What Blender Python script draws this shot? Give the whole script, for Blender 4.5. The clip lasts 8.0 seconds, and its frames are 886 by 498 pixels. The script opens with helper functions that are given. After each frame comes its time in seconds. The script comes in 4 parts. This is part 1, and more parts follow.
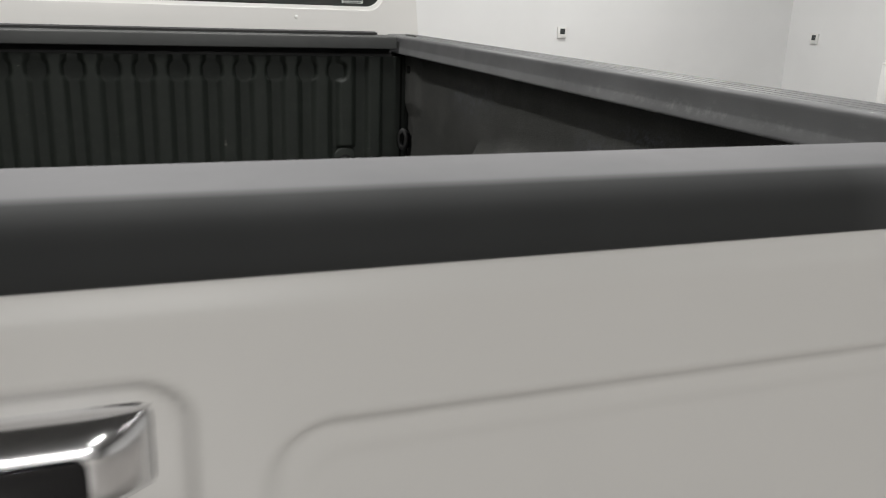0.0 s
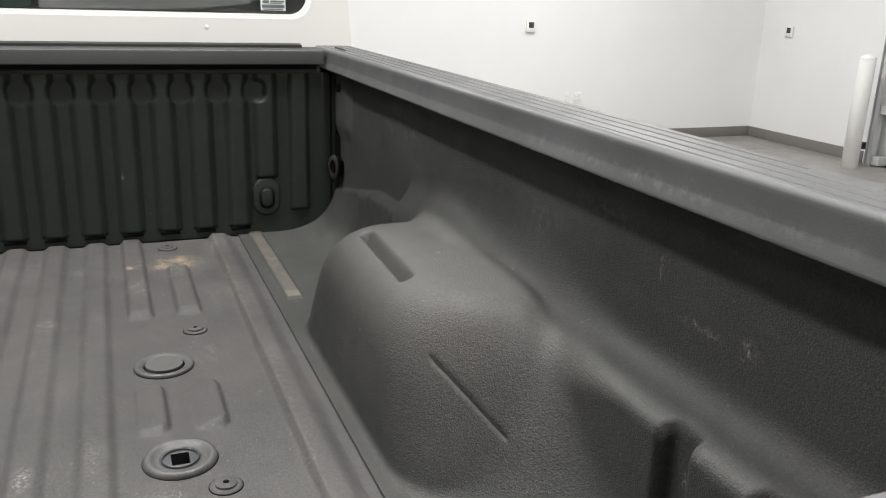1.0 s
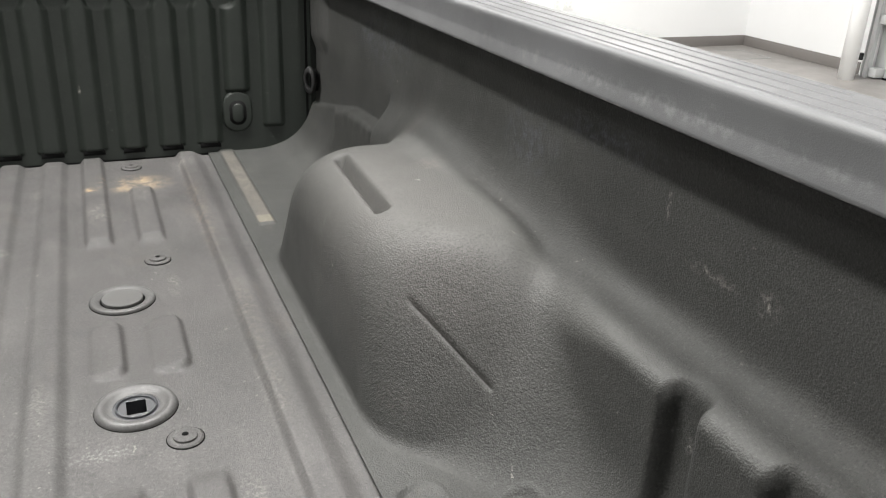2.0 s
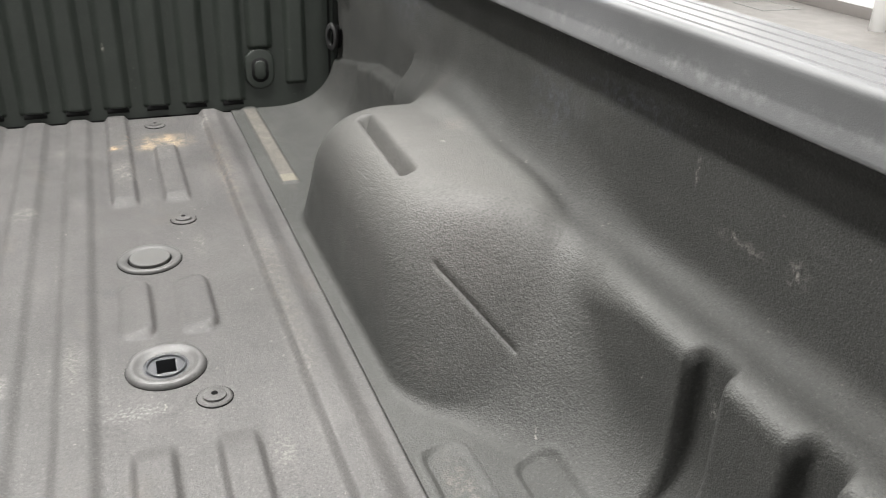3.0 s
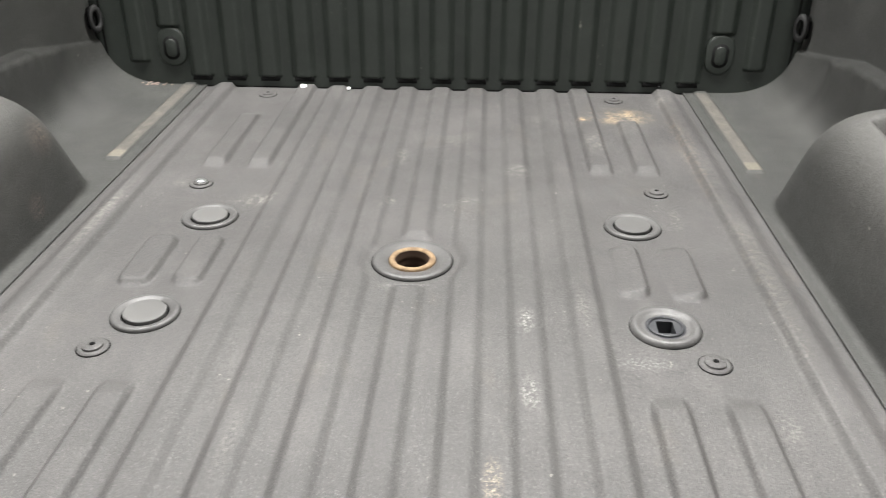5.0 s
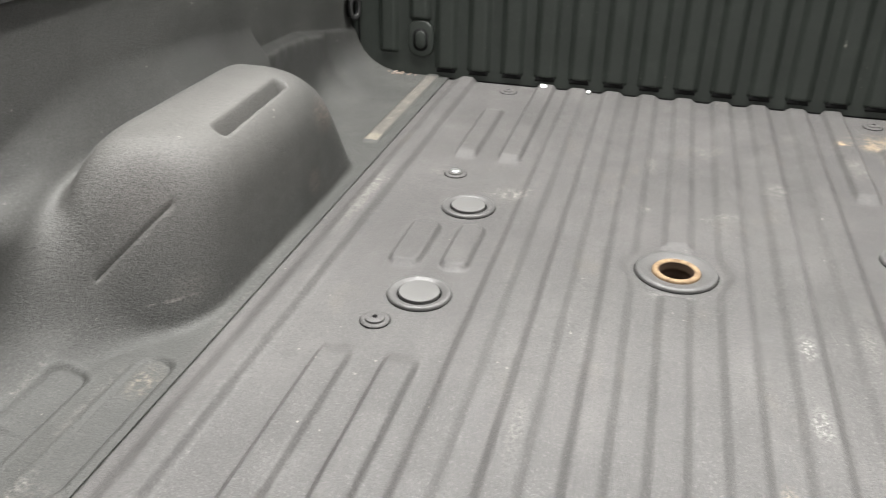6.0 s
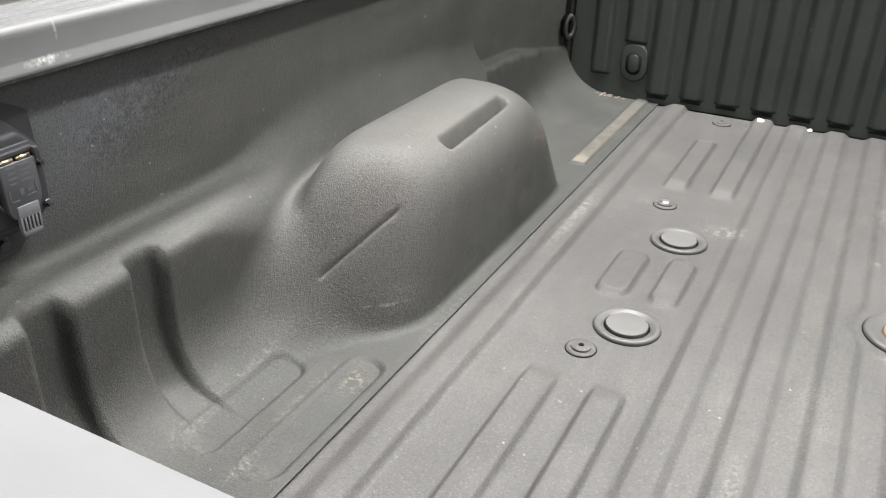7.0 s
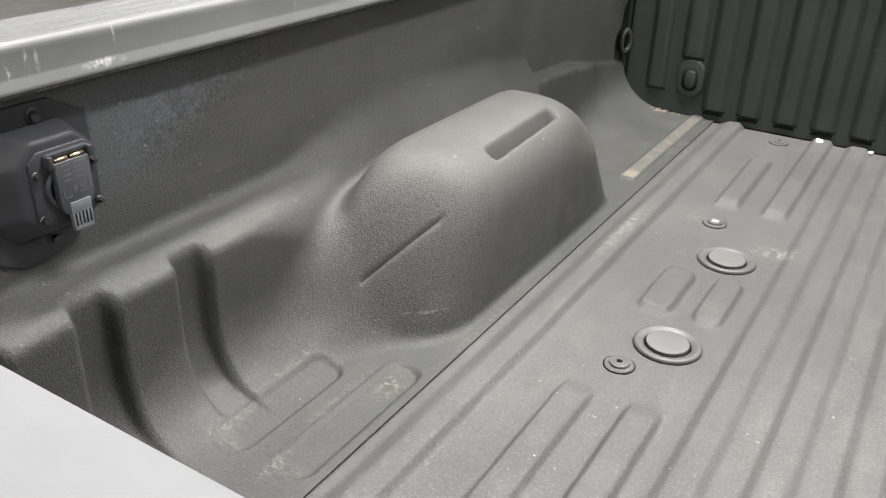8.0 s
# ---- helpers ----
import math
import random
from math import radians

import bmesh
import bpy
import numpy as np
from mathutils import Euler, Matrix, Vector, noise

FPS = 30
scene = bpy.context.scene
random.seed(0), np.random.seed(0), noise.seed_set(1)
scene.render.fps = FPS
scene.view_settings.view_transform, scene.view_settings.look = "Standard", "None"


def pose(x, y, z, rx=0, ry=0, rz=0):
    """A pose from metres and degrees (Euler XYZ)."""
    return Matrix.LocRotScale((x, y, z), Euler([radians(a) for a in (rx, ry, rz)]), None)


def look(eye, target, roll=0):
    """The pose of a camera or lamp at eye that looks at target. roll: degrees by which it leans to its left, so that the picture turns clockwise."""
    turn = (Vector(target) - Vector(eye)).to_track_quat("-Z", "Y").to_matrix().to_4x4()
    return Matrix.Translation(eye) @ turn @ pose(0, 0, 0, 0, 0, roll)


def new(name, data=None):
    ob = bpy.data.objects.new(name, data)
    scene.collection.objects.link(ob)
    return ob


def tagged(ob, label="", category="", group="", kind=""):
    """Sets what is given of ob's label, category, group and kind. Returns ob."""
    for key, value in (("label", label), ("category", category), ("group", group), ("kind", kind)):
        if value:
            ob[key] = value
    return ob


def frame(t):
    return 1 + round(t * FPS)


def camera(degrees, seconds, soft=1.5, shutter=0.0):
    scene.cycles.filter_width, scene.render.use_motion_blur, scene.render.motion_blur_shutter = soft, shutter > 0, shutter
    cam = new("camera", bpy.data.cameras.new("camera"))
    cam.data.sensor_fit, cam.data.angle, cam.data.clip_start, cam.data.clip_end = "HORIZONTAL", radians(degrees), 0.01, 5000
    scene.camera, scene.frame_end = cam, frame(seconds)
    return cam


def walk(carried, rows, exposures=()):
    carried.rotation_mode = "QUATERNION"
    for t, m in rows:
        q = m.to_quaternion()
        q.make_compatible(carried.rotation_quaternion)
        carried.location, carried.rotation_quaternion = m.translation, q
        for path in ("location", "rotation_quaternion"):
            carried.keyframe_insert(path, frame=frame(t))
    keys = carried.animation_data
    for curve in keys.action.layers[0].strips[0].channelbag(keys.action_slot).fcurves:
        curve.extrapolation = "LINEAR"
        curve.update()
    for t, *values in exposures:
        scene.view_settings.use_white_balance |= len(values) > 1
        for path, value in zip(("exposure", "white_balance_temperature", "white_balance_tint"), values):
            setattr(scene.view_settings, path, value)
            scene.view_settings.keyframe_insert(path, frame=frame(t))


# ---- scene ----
cam = camera(56.0, 8.0, soft=1.08, shutter=0.2)
PATH = [
    (0, (0.109, -0.405, 1.526), (0.779, 1.393, 0.960), 2.0),
    (0.2, (0.211, -0.344, 1.545), (0.876, 1.456, 0.982), 1.6),
    (0.4, (0.255, -0.283, 1.578), (0.932, 1.509, 1.005), 2.0),
    (0.5, (0.275, -0.252, 1.584), (0.958, 1.538, 1.01), 2.0),
    (0.7, (0.316, -0.162, 1.57), (1.015, 1.623, 1.0), 2.7),
    (1, (0.33, -0.097, 1.579), (1.051, 1.674, 0.989), 1.9),
    (1.5, (0.364, -0.015, 1.571), (1.11, 1.724, 0.924), 2.2),
    (1.7, (0.382, 0.001, 1.567), (1.123, 1.717, 0.852), 2.2),
    (2.8, (0.386, 0.021, 1.573), (1.092, 1.676, 0.7), 2.6),
    (3, (0.379, 0.019, 1.578), (1.049, 1.68, 0.686), 2.1),
    (3.5, (0.33, 0.003, 1.59), (0.793, 1.72, 0.675), 1.1),
    (4, (0.246, -0.005, 1.598), (0.508, 1.742, 0.66), 0.6),
    (4.2, (0.23, 0.005, 1.596), (0.412, 1.756, 0.647), 0.3),
    (5.3, (0.056, -0.037, 1.616), (-0.13, 1.711, 0.662), 0.2),
    (5.5, (0.018, -0.041, 1.614), (-0.235, 1.699, 0.661), 0.3),
    (6, (-0.072, -0.063, 1.611), (-0.515, 1.64, 0.66), 1.0),
    (6.5, (-0.128, -0.078, 1.611), (-0.801, 1.549, 0.662), 1.0),
    (7, (-0.153, -0.079, 1.62), (-0.955, 1.498, 0.688), 1.5),
    (7.5, (-0.147, -0.081, 1.618), (-0.997, 1.48, 0.702), 2.6),
    (8, (-0.134, -0.075, 1.623), (-1.054, 1.447, 0.708), 1.8),
]
EXPOSURES = [(0.0, -1.31), (0.2, -1.27), (0.5, -1.08), (1.0, -0.84), (1.5, -0.56), (2.2, -0.13), (3.0, 0.06), (3.5, 0.04), (4.0, 0.02), (5.5, 0.03), (6.5, 0.22), (8.0, 0.12)]
walk(cam, [(t, look(eye, target, roll)) for t, eye, target, roll in PATH], EXPOSURES)

# ---------------------------------------------------------------- world and light
world = bpy.data.worlds.new("showroom_air")
scene.world = world
world.use_nodes = True
world.node_tree.nodes["Background"].inputs[0].default_value = (0.9, 0.95, 1.0, 1)
world.node_tree.nodes["Background"].inputs[1].default_value = 0.01

CEIL = 4.3
# Unseen lamps; rows at y -3.2 and -8.3 are fills added for the tailgate.
LAMP_ROWS = [(1.4, -3.2, 115.0), (-0.8, -8.3, 700.0), (0.8, -8.3, 700.0), (-0.9, 1.50, 262.0), (0.9, 1.35, 220.0), (-2.5, 1.40, 62.0), (2.5, 1.40, 20.0), (0.2, 5.0, 260.0), (4.6, -2.2, 20.0), (4.6, 1.6, 60.0), (4.6, 5.8, 265.0), (-5.6, -2.2, 20.0), (-5.6, 1.6, 50.0), (-5.6, 5.0, 50.0)]


def strip_lamp(x, y, power):
    data = bpy.data.lights.new("strip_light", "AREA")
    data.shape, data.size, data.size_y = "RECTANGLE", 0.26, 1.2
    data.energy, data.color = power, (1.0, 0.986, 0.959)
    ob = new("strip_light", data)
    ob.matrix_world = pose(x, y, CEIL - 0.13)
    return tagged(ob, "unseen long white ceiling strip light, added to light the room", "light", "ceiling strip lights")


for lx, ly, watts in LAMP_ROWS:
    strip_lamp(lx, ly, watts)


# ---------------------------------------------------------------- materials
def material(name, base, rough=0.5, metal=0.0, coat=0.0, spec=0.5):
    m = bpy.data.materials.new(name)
    m.use_nodes = True
    b = m.node_tree.nodes["Principled BSDF"]
    b.inputs["Base Color"].default_value = (*base, 1)
    b.inputs["Roughness"].default_value = rough
    b.inputs["Metallic"].default_value = metal
    b.inputs["Coat Weight"].default_value = coat
    b.inputs["Coat Roughness"].default_value = 0.05
    b.inputs["Specular IOR Level"].default_value = spec
    return m


class Nodes:
    """Short hand for building a node tree on a material."""

    def __init__(self, m):
        self.t = m.node_tree
        self.out = self.t.nodes["Principled BSDF"]
        self.place = self.t.nodes.new("ShaderNodeTexCoord").outputs["Object"]

    def noise(self, scale, detail=4, rough=0.55, stretch=None):
        n = self.t.nodes.new("ShaderNodeTexNoise")
        n.inputs["Scale"].default_value, n.inputs["Detail"].default_value, n.inputs["Roughness"].default_value = scale, detail, rough
        src = self.place
        if stretch:
            mp = self.t.nodes.new("ShaderNodeMapping")
            mp.inputs["Scale"].default_value = stretch
            self.t.links.new(src, mp.inputs[0])
            src = mp.outputs[0]
        self.t.links.new(src, n.inputs["Vector"])
        return n.outputs["Fac"]

    def cells(self, scale):
        n = self.t.nodes.new("ShaderNodeTexVoronoi")
        n.inputs["Scale"].default_value = scale
        self.t.links.new(self.place, n.inputs["Vector"])
        return n.outputs["Distance"]

    def ramp(self, fac, a, b, lo=0.0, hi=1.0):
        n = self.t.nodes.new("ShaderNodeMapRange")
        n.inputs["From Min"].default_value, n.inputs["From Max"].default_value = a, b
        n.inputs["To Min"].default_value, n.inputs["To Max"].default_value = lo, hi
        self.t.links.new(fac, n.inputs["Value"])
        return n.outputs[0]

    def mix(self, fac, a, b):
        n = self.t.nodes.new("ShaderNodeMix")
        n.data_type = "RGBA"
        if isinstance(fac, float):
            n.inputs[0].default_value = fac
        else:
            self.t.links.new(fac, n.inputs[0])
        for sock, v in ((n.inputs[6], a), (n.inputs[7], b)):
            if isinstance(v, tuple):
                sock.default_value = (*v, 1)
            else:
                self.t.links.new(v, sock)
        return n.outputs[2]

    def times(self, a, b):
        n = self.t.nodes.new("ShaderNodeMath")
        n.operation = "MULTIPLY"
        for sock, v in ((n.inputs[0], a), (n.inputs[1], b)):
            if isinstance(v, float):
                sock.default_value = v
            else:
                self.t.links.new(v, sock)
        return n.outputs[0]

    def bump(self, fac, strength, distance, after=None):
        n = self.t.nodes.new("ShaderNodeBump")
        n.inputs["Strength"].default_value, n.inputs["Distance"].default_value = strength, distance
        self.t.links.new(fac, n.inputs["Height"])
        if after:
            self.t.links.new(after, n.inputs["Normal"])
        return n.outputs[0]

    def set(self, name, value):
        self.t.links.new(value, self.out.inputs[name])
        return self


def marks(n, col, spots):
    """Scuffs, stains and painted-in lighting at places of the bed: (place, radii, colour, strength, grain); grain 0 is
    an even tint, below 0 an even strip.
    """
    t = n.t
    for place, radii, tint, strength, grain in spots:
        sub = t.nodes.new("ShaderNodeVectorMath")
        sub.operation = "SUBTRACT"
        t.links.new(n.place, sub.inputs[0])
        sub.inputs[1].default_value = place
        div = t.nodes.new("ShaderNodeVectorMath")
        div.operation = "DIVIDE"
        t.links.new(sub.outputs[0], div.inputs[0])
        div.inputs[1].default_value = radii
        length = t.nodes.new("ShaderNodeVectorMath")
        length.operation = "LENGTH"
        t.links.new(div.outputs[0], length.inputs[0])
        if grain < 0:
            size = t.nodes.new("ShaderNodeVectorMath")
            size.operation = "ABSOLUTE"
            t.links.new(div.outputs[0], size.inputs[0])
            split = t.nodes.new("ShaderNodeSeparateXYZ")
            t.links.new(size.outputs[0], split.inputs[0])
            near = n.times(n.ramp(split.outputs["X"], 1.05, 0.85), n.ramp(split.outputs["Y"], 1.01, 0.99))
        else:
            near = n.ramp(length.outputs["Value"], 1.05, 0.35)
        if grain > 0:
            near = n.times(near, n.ramp(n.noise(1.7 * grain, 6, 0.75), 0.47, 0.66))
        col = n.mix(n.times(near, strength), col, tint)
    return col


def liner_material(name, base, dust, chips=0.0, rough=0.62, grain=1.0, mud=0.0, spots=(), spec=0.4, pebbled=1.0):
    """Sprayed polyurethane: pebbled skin, grey dust, pale chips."""
    m = material(name, base, rough, 0.0, 0.0, spec)
    n = Nodes(m)
    cloud = n.ramp(n.noise(3.5, 5, 0.6), 0.35, 0.72)
    col = n.mix(n.times(cloud, 0.7), base, dust)
    smear = n.ramp(n.noise(16, 6, 0.65, (1.0, 0.35, 1.0)), 0.52, 0.72)
    col = n.mix(n.times(smear, 0.45), col, tuple(1.4 * c for c in dust))
    streak = n.times(n.ramp(n.noise(42, 5, 0.7, (1.0, 0.10, 1.0)), 0.52, 0.70), n.ramp(n.noise(5, 3), 0.40, 0.60))
    col = n.mix(n.times(streak, 0.22), col, tuple(1.7 * c for c in dust))
    if mud:
        spot = n.ramp(n.noise(11, 4, 0.6, (1.0, 0.5, 1.0)), 0.62, 0.72)
        col = n.mix(n.times(spot, mud), col, (0.16, 0.135, 0.105))
    col = marks(n, col, spots)
    grit = n.ramp(n.noise(310, 3, 0.75), 0.47, 0.66)
    col = n.mix(n.times(grit, 0.72 * min(1.0, 0.2 + grain)), col, tuple(0.5 * c for c in base))
    salt = n.ramp(n.noise(270, 2, 0.7, (1.1, 0.9, 1.0)), 0.56, 0.70)
    col = n.mix(n.times(salt, 0.46 * min(1.0, 0.1 + grain)), col, tuple(2.1 * c for c in dust))
    if chips:
        fleck = n.times(n.ramp(n.noise(120, 2, 0.5, (1.0, 0.7, 1.0)), 0.715, 0.75), n.ramp(n.noise(9, 3), 0.50, 0.62))
        col = n.mix(n.times(fleck, chips), col, (0.34, 0.32, 0.29))
    n.set("Base Color", col)
    n.set("Roughness", n.ramp(n.noise(9, 4), 0.3, 0.7, rough - 0.08, rough + 0.10))
    lumps = n.bump(n.noise(175, 2, 0.6), 0.37 * grain * pebbled, 0.0042)
    fine = n.bump(n.noise(520, 3, 0.75), 0.62 * grain, 0.0020, lumps)
    pebble = n.times(n.ramp(n.cells(420), 0.0, 0.75, 1.0, 0.0), n.ramp(n.noise(60, 2), 0.3, 0.7, 0.45, 1.0))
    n.set("Normal", n.bump(pebble, 0.42 * grain * pebbled, 0.0026, fine))
    return m


PALE, TAN, BLUE_GREY = (0.30, 0.285, 0.26), (0.40, 0.30, 0.18), (0.086, 0.091, 0.106)
FLOOR_MARKS = [
    ((0.351, 1.879, 0.94), (0.022, 0.022, 0.05), (0.50, 0.36, 0.20), 0.95, 20),
    ((0.440, 1.930, 0.94), (0.095, 0.065, 0.05), TAN, 1.0, 16),
    ((0.460, 1.900, 0.94), (0.040, 0.050, 0.05), (0.30, 0.25, 0.18), 0.9, 30),
    ((0.363, 1.735, 0.94), (0.030, 0.085, 0.05), PALE, 0.6, 45),
    ((0.441, 1.830, 0.94), (0.035, 0.045, 0.05), PALE, 0.5, 40),
    ((0.183, 1.003, 0.94), (0.014, 0.040, 0.05), (0.36, 0.35, 0.33), 0.85, 100),
    ((0.183, 0.831, 0.94), (0.016, 0.040, 0.05), (0.36, 0.35, 0.33), 0.85, 100),
    ((0.134, 0.681, 0.94), (0.014, 0.045, 0.05), (0.42, 0.35, 0.26), 0.85, 110),
    ((-0.320, 1.412, 0.94), (0.060, 0.030, 0.05), PALE, 0.7, 40),
    ((-0.062, 1.419, 0.94), (0.012, 0.022, 0.05), PALE, 0.8, 70),
    ((-0.117, 1.500, 0.94), (0.010, 0.020, 0.05), PALE, 0.7, 70),
    ((0.185, 1.563, 0.94), (0.030, 0.040, 0.05), PALE, 0.5, 60),
    ((0.082, 1.410, 0.94), (0.040, 0.020, 0.05), PALE, 0.4, 60),
    ((0.345, 0.915, 0.94), (0.050, 0.020, 0.05), (0.36, 0.35, 0.34), 0.55, 120),
    ((0.559, 1.730, 0.94), (0.022, 0.330, 0.05), (0.20, 0.165, 0.13), 0.6, 40),
    ((0.568, 1.200, 0.94), (0.020, 0.300, 0.05), (0.18, 0.16, 0.135), 0.5, 40),
    ((-0.588, 1.300, 0.94), (0.020, 0.160, 0.05), PALE, 0.45, 50),
    ((0.315, 1.237, 0.94), (0.045, 0.026, 0.05), (0.045, 0.044, 0.043), 1.0, 4),
    ((0.560, 2.040, 0.94), (0.030, 0.050, 0.05), PALE, 0.6, 50),
    ((0.500, 0.790, 0.94), (0.018, 0.045, 0.05), PALE, 0.45, 90),
    ((0.560, 0.960, 0.94), (0.022, 0.080, 0.05), (0.20, 0.185, 0.17), 0.4, 80),
    ((0.270, 1.040, 0.94), (0.012, 0.070, 0.05), PALE, 0.5, 90),
    ((-0.060, 1.650, 0.94), (0.014, 0.060, 0.05), PALE, 0.6, 80),
    ((0.060, 1.760, 0.94), (0.040, 0.050, 0.05), PALE, 0.5, 70),
    ((0.240, 1.900, 0.94), (0.020, 0.050, 0.05), PALE, 0.4, 80),
    ((-0.580, 1.330, 0.94), (0.016, 0.200, 0.05), PALE, 0.5, 60),
    ((-0.180, 0.720, 0.94), (0.012, 0.080, 0.05), PALE, 0.35, 90),
    ((0.000, 1.105, 0.94), (0.050, 0.012, 0.05), (0.40, 0.39, 0.37), 0.7, 80),
    ((0.470, 1.370, 0.94), (0.014, 0.060, 0.05), PALE, 0.5, 80),
    ((-0.480, 1.480, 0.94), (0.040, 0.020, 0.05), PALE, 0.5, 80),
]
SIDE_MARKS = [
    # Even pale tint on both housings: dust, plus their brighter lighting painted in.
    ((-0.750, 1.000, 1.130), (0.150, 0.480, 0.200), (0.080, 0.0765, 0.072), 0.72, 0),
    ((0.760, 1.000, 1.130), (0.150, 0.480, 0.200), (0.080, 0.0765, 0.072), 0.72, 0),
    ((-0.676, 1.850, 0.945), (0.016, 0.252, 0.04), (0.105, 0.096, 0.083), 0.62, -1),
    ((-0.676, 1.850, 0.945), (0.020, 0.330, 0.04), (0.19, 0.17, 0.145), 0.7, 24),
    ((-0.676, 1.615, 0.945), (0.016, 0.019, 0.04), (0.20, 0.18, 0.14), 0.60, -1),
    ((0.676, 1.850, 0.945), (0.016, 0.252, 0.04), (0.105, 0.096, 0.083), 0.62, -1),
    ((0.676, 1.850, 0.945), (0.020, 0.330, 0.04), (0.19, 0.17, 0.145), 0.7, 24),
    ((0.676, 1.615, 0.945), (0.016, 0.019, 0.04), (0.20, 0.18, 0.14), 0.60, -1),
    ((-0.92, 0.470, 1.290), (0.05, 0.150, 0.110), (0.062, 0.066, 0.073), 0.60, 0),
    ((-0.92, 0.560, 1.330), (0.05, 0.140, 0.050), (0.062, 0.066, 0.073), 0.50, 0),
    ((-0.92, 0.540, 1.275), (0.05, 0.080, 0.050), BLUE_GREY, 0.8, 60),
    ((-0.92, 0.600, 1.308), (0.05, 0.100, 0.040), BLUE_GREY, 1.0, 40),
    ((-0.92, 0.690, 1.335), (0.05, 0.100, 0.026), BLUE_GREY, 0.8, 60),
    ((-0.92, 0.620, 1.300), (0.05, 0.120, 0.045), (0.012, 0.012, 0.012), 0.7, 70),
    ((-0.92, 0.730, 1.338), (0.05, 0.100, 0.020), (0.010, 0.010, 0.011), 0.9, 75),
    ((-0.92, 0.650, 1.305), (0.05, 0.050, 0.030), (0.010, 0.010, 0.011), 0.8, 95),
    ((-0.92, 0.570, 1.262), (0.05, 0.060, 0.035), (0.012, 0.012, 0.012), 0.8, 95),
    ((-0.790, 0.790, 0.965), (0.05, 0.006, 0.030), PALE, 0.6, 60),
    ((-0.700, 0.820, 0.975), (0.05, 0.045, 0.003), PALE, 0.7, 40),
    ((0.92, 1.600, 1.290), (0.05, 0.200, 0.060), BLUE_GREY, 0.8, 40),
    ((0.92, 0.970, 1.268), (0.05, 0.090, 0.060), BLUE_GREY, 0.8, 40),
    ((0.92, 0.800, 1.315), (0.05, 0.140, 0.025), BLUE_GREY, 0.9, 60),
    ((0.92, 0.668, 1.278), (0.05, 0.004, 0.020), PALE, 0.9, 120),
    ((0.92, 0.590, 1.232), (0.05, 0.045, 0.009), PALE, 0.7, 90),
    ((0.92, 0.512, 1.236), (0.05, 0.018, 0.016), PALE, 0.7, 90),
    ((0.806, 1.095, 1.17), (0.005, 0.008, 0.03), (0.6, 0.58, 0.54), 1.0, 30),
    ((0.852, 1.158, 1.17), (0.030, 0.030, 0.03), (0.16, 0.13, 0.115), 0.7, 90),
    ((0.90, 1.340, 1.165), (0.05, 0.050, 0.050), (0.15, 0.125, 0.11), 0.5, 110),
    ((-0.671, 0.690, 0.940), (0.024, 0.045, 0.03), (0.24, 0.21, 0.165), 0.8, 60),
    ((-0.672, 0.480, 0.940), (0.034, 0.022, 0.03), (0.12, 0.11, 0.10), 0.7, 90),
    ((-0.765, 0.475, 0.940), (0.034, 0.022, 0.03), (0.12, 0.11, 0.10), 0.7, 90),
    ((0.672, 0.660, 0.940), (0.022, 0.080, 0.03), (0.17, 0.15, 0.125), 0.6, 60),
    ((-0.695, 0.478, 0.940), (0.012, 0.040, 0.03), (0.20, 0.19, 0.175), 0.7, 75),
    ((-0.790, 0.500, 0.940), (0.012, 0.050, 0.03), (0.20, 0.19, 0.175), 0.6, 75),
    ((-0.712, 0.620, 0.940), (0.008, 0.110, 0.03), (0.17, 0.16, 0.145), 0.6, 60),
    ((-0.800, 0.640, 0.940), (0.008, 0.080, 0.03), (0.17, 0.16, 0.145), 0.5, 60),
    ((-0.640, 0.880, 0.940), (0.008, 0.180, 0.03), (0.15, 0.14, 0.13), 0.5, 60),
    ((0.886, 0.528, 1.085), (0.02, 0.010, 0.016), (0.45, 0.44, 0.41), 1.0, 110),
    ((-0.886, 0.560, 1.085), (0.02, 0.008, 0.016), (0.30, 0.29, 0.27), 0.9, 110),
    ((0.858, 0.362, 1.110), (0.02, 0.0025, 0.018), (0.50, 0.50, 0.48), 1.0, 30),
    ((-0.665, 1.330, 1.090), (0.030, 0.050, 0.045), (0.26, 0.20, 0.17), 0.8, 140),
    ((-0.655, 1.250, 0.985), (0.030, 0.030, 0.030), (0.26, 0.20, 0.17), 0.7, 150),
    ((-0.690, 0.860, 0.980), (0.030, 0.070, 0.030), (0.16, 0.145, 0.13), 0.6, 130),
    ((0.690, 0.860, 0.980), (0.030, 0.070, 0.030), (0.14, 0.125, 0.115), 0.5, 130),
    ((0.745, 0.860, 1.120), (0.060, 0.090, 0.070), (0.12, 0.105, 0.10), 0.45, 170),
    ((-0.745, 0.860, 1.120), (0.060, 0.090, 0.070), (0.12, 0.105, 0.10), 0.45, 170),
]
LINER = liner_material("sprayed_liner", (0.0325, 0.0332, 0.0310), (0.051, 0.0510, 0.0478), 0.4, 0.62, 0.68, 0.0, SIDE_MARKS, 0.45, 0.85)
LINER_FLOOR = liner_material("dusty_liner", (0.0498, 0.0480, 0.0468), (0.075, 0.0715, 0.0696), 0.55, 0.57, 0.90, 0.12, FLOOR_MARKS, 0.55, 0.40)
LINER_SMOOTH = liner_material("worn_smooth_liner", (0.0680, 0.0665, 0.0655), (0.098, 0.097, 0.095), 0.4, 0.42, 0.26)
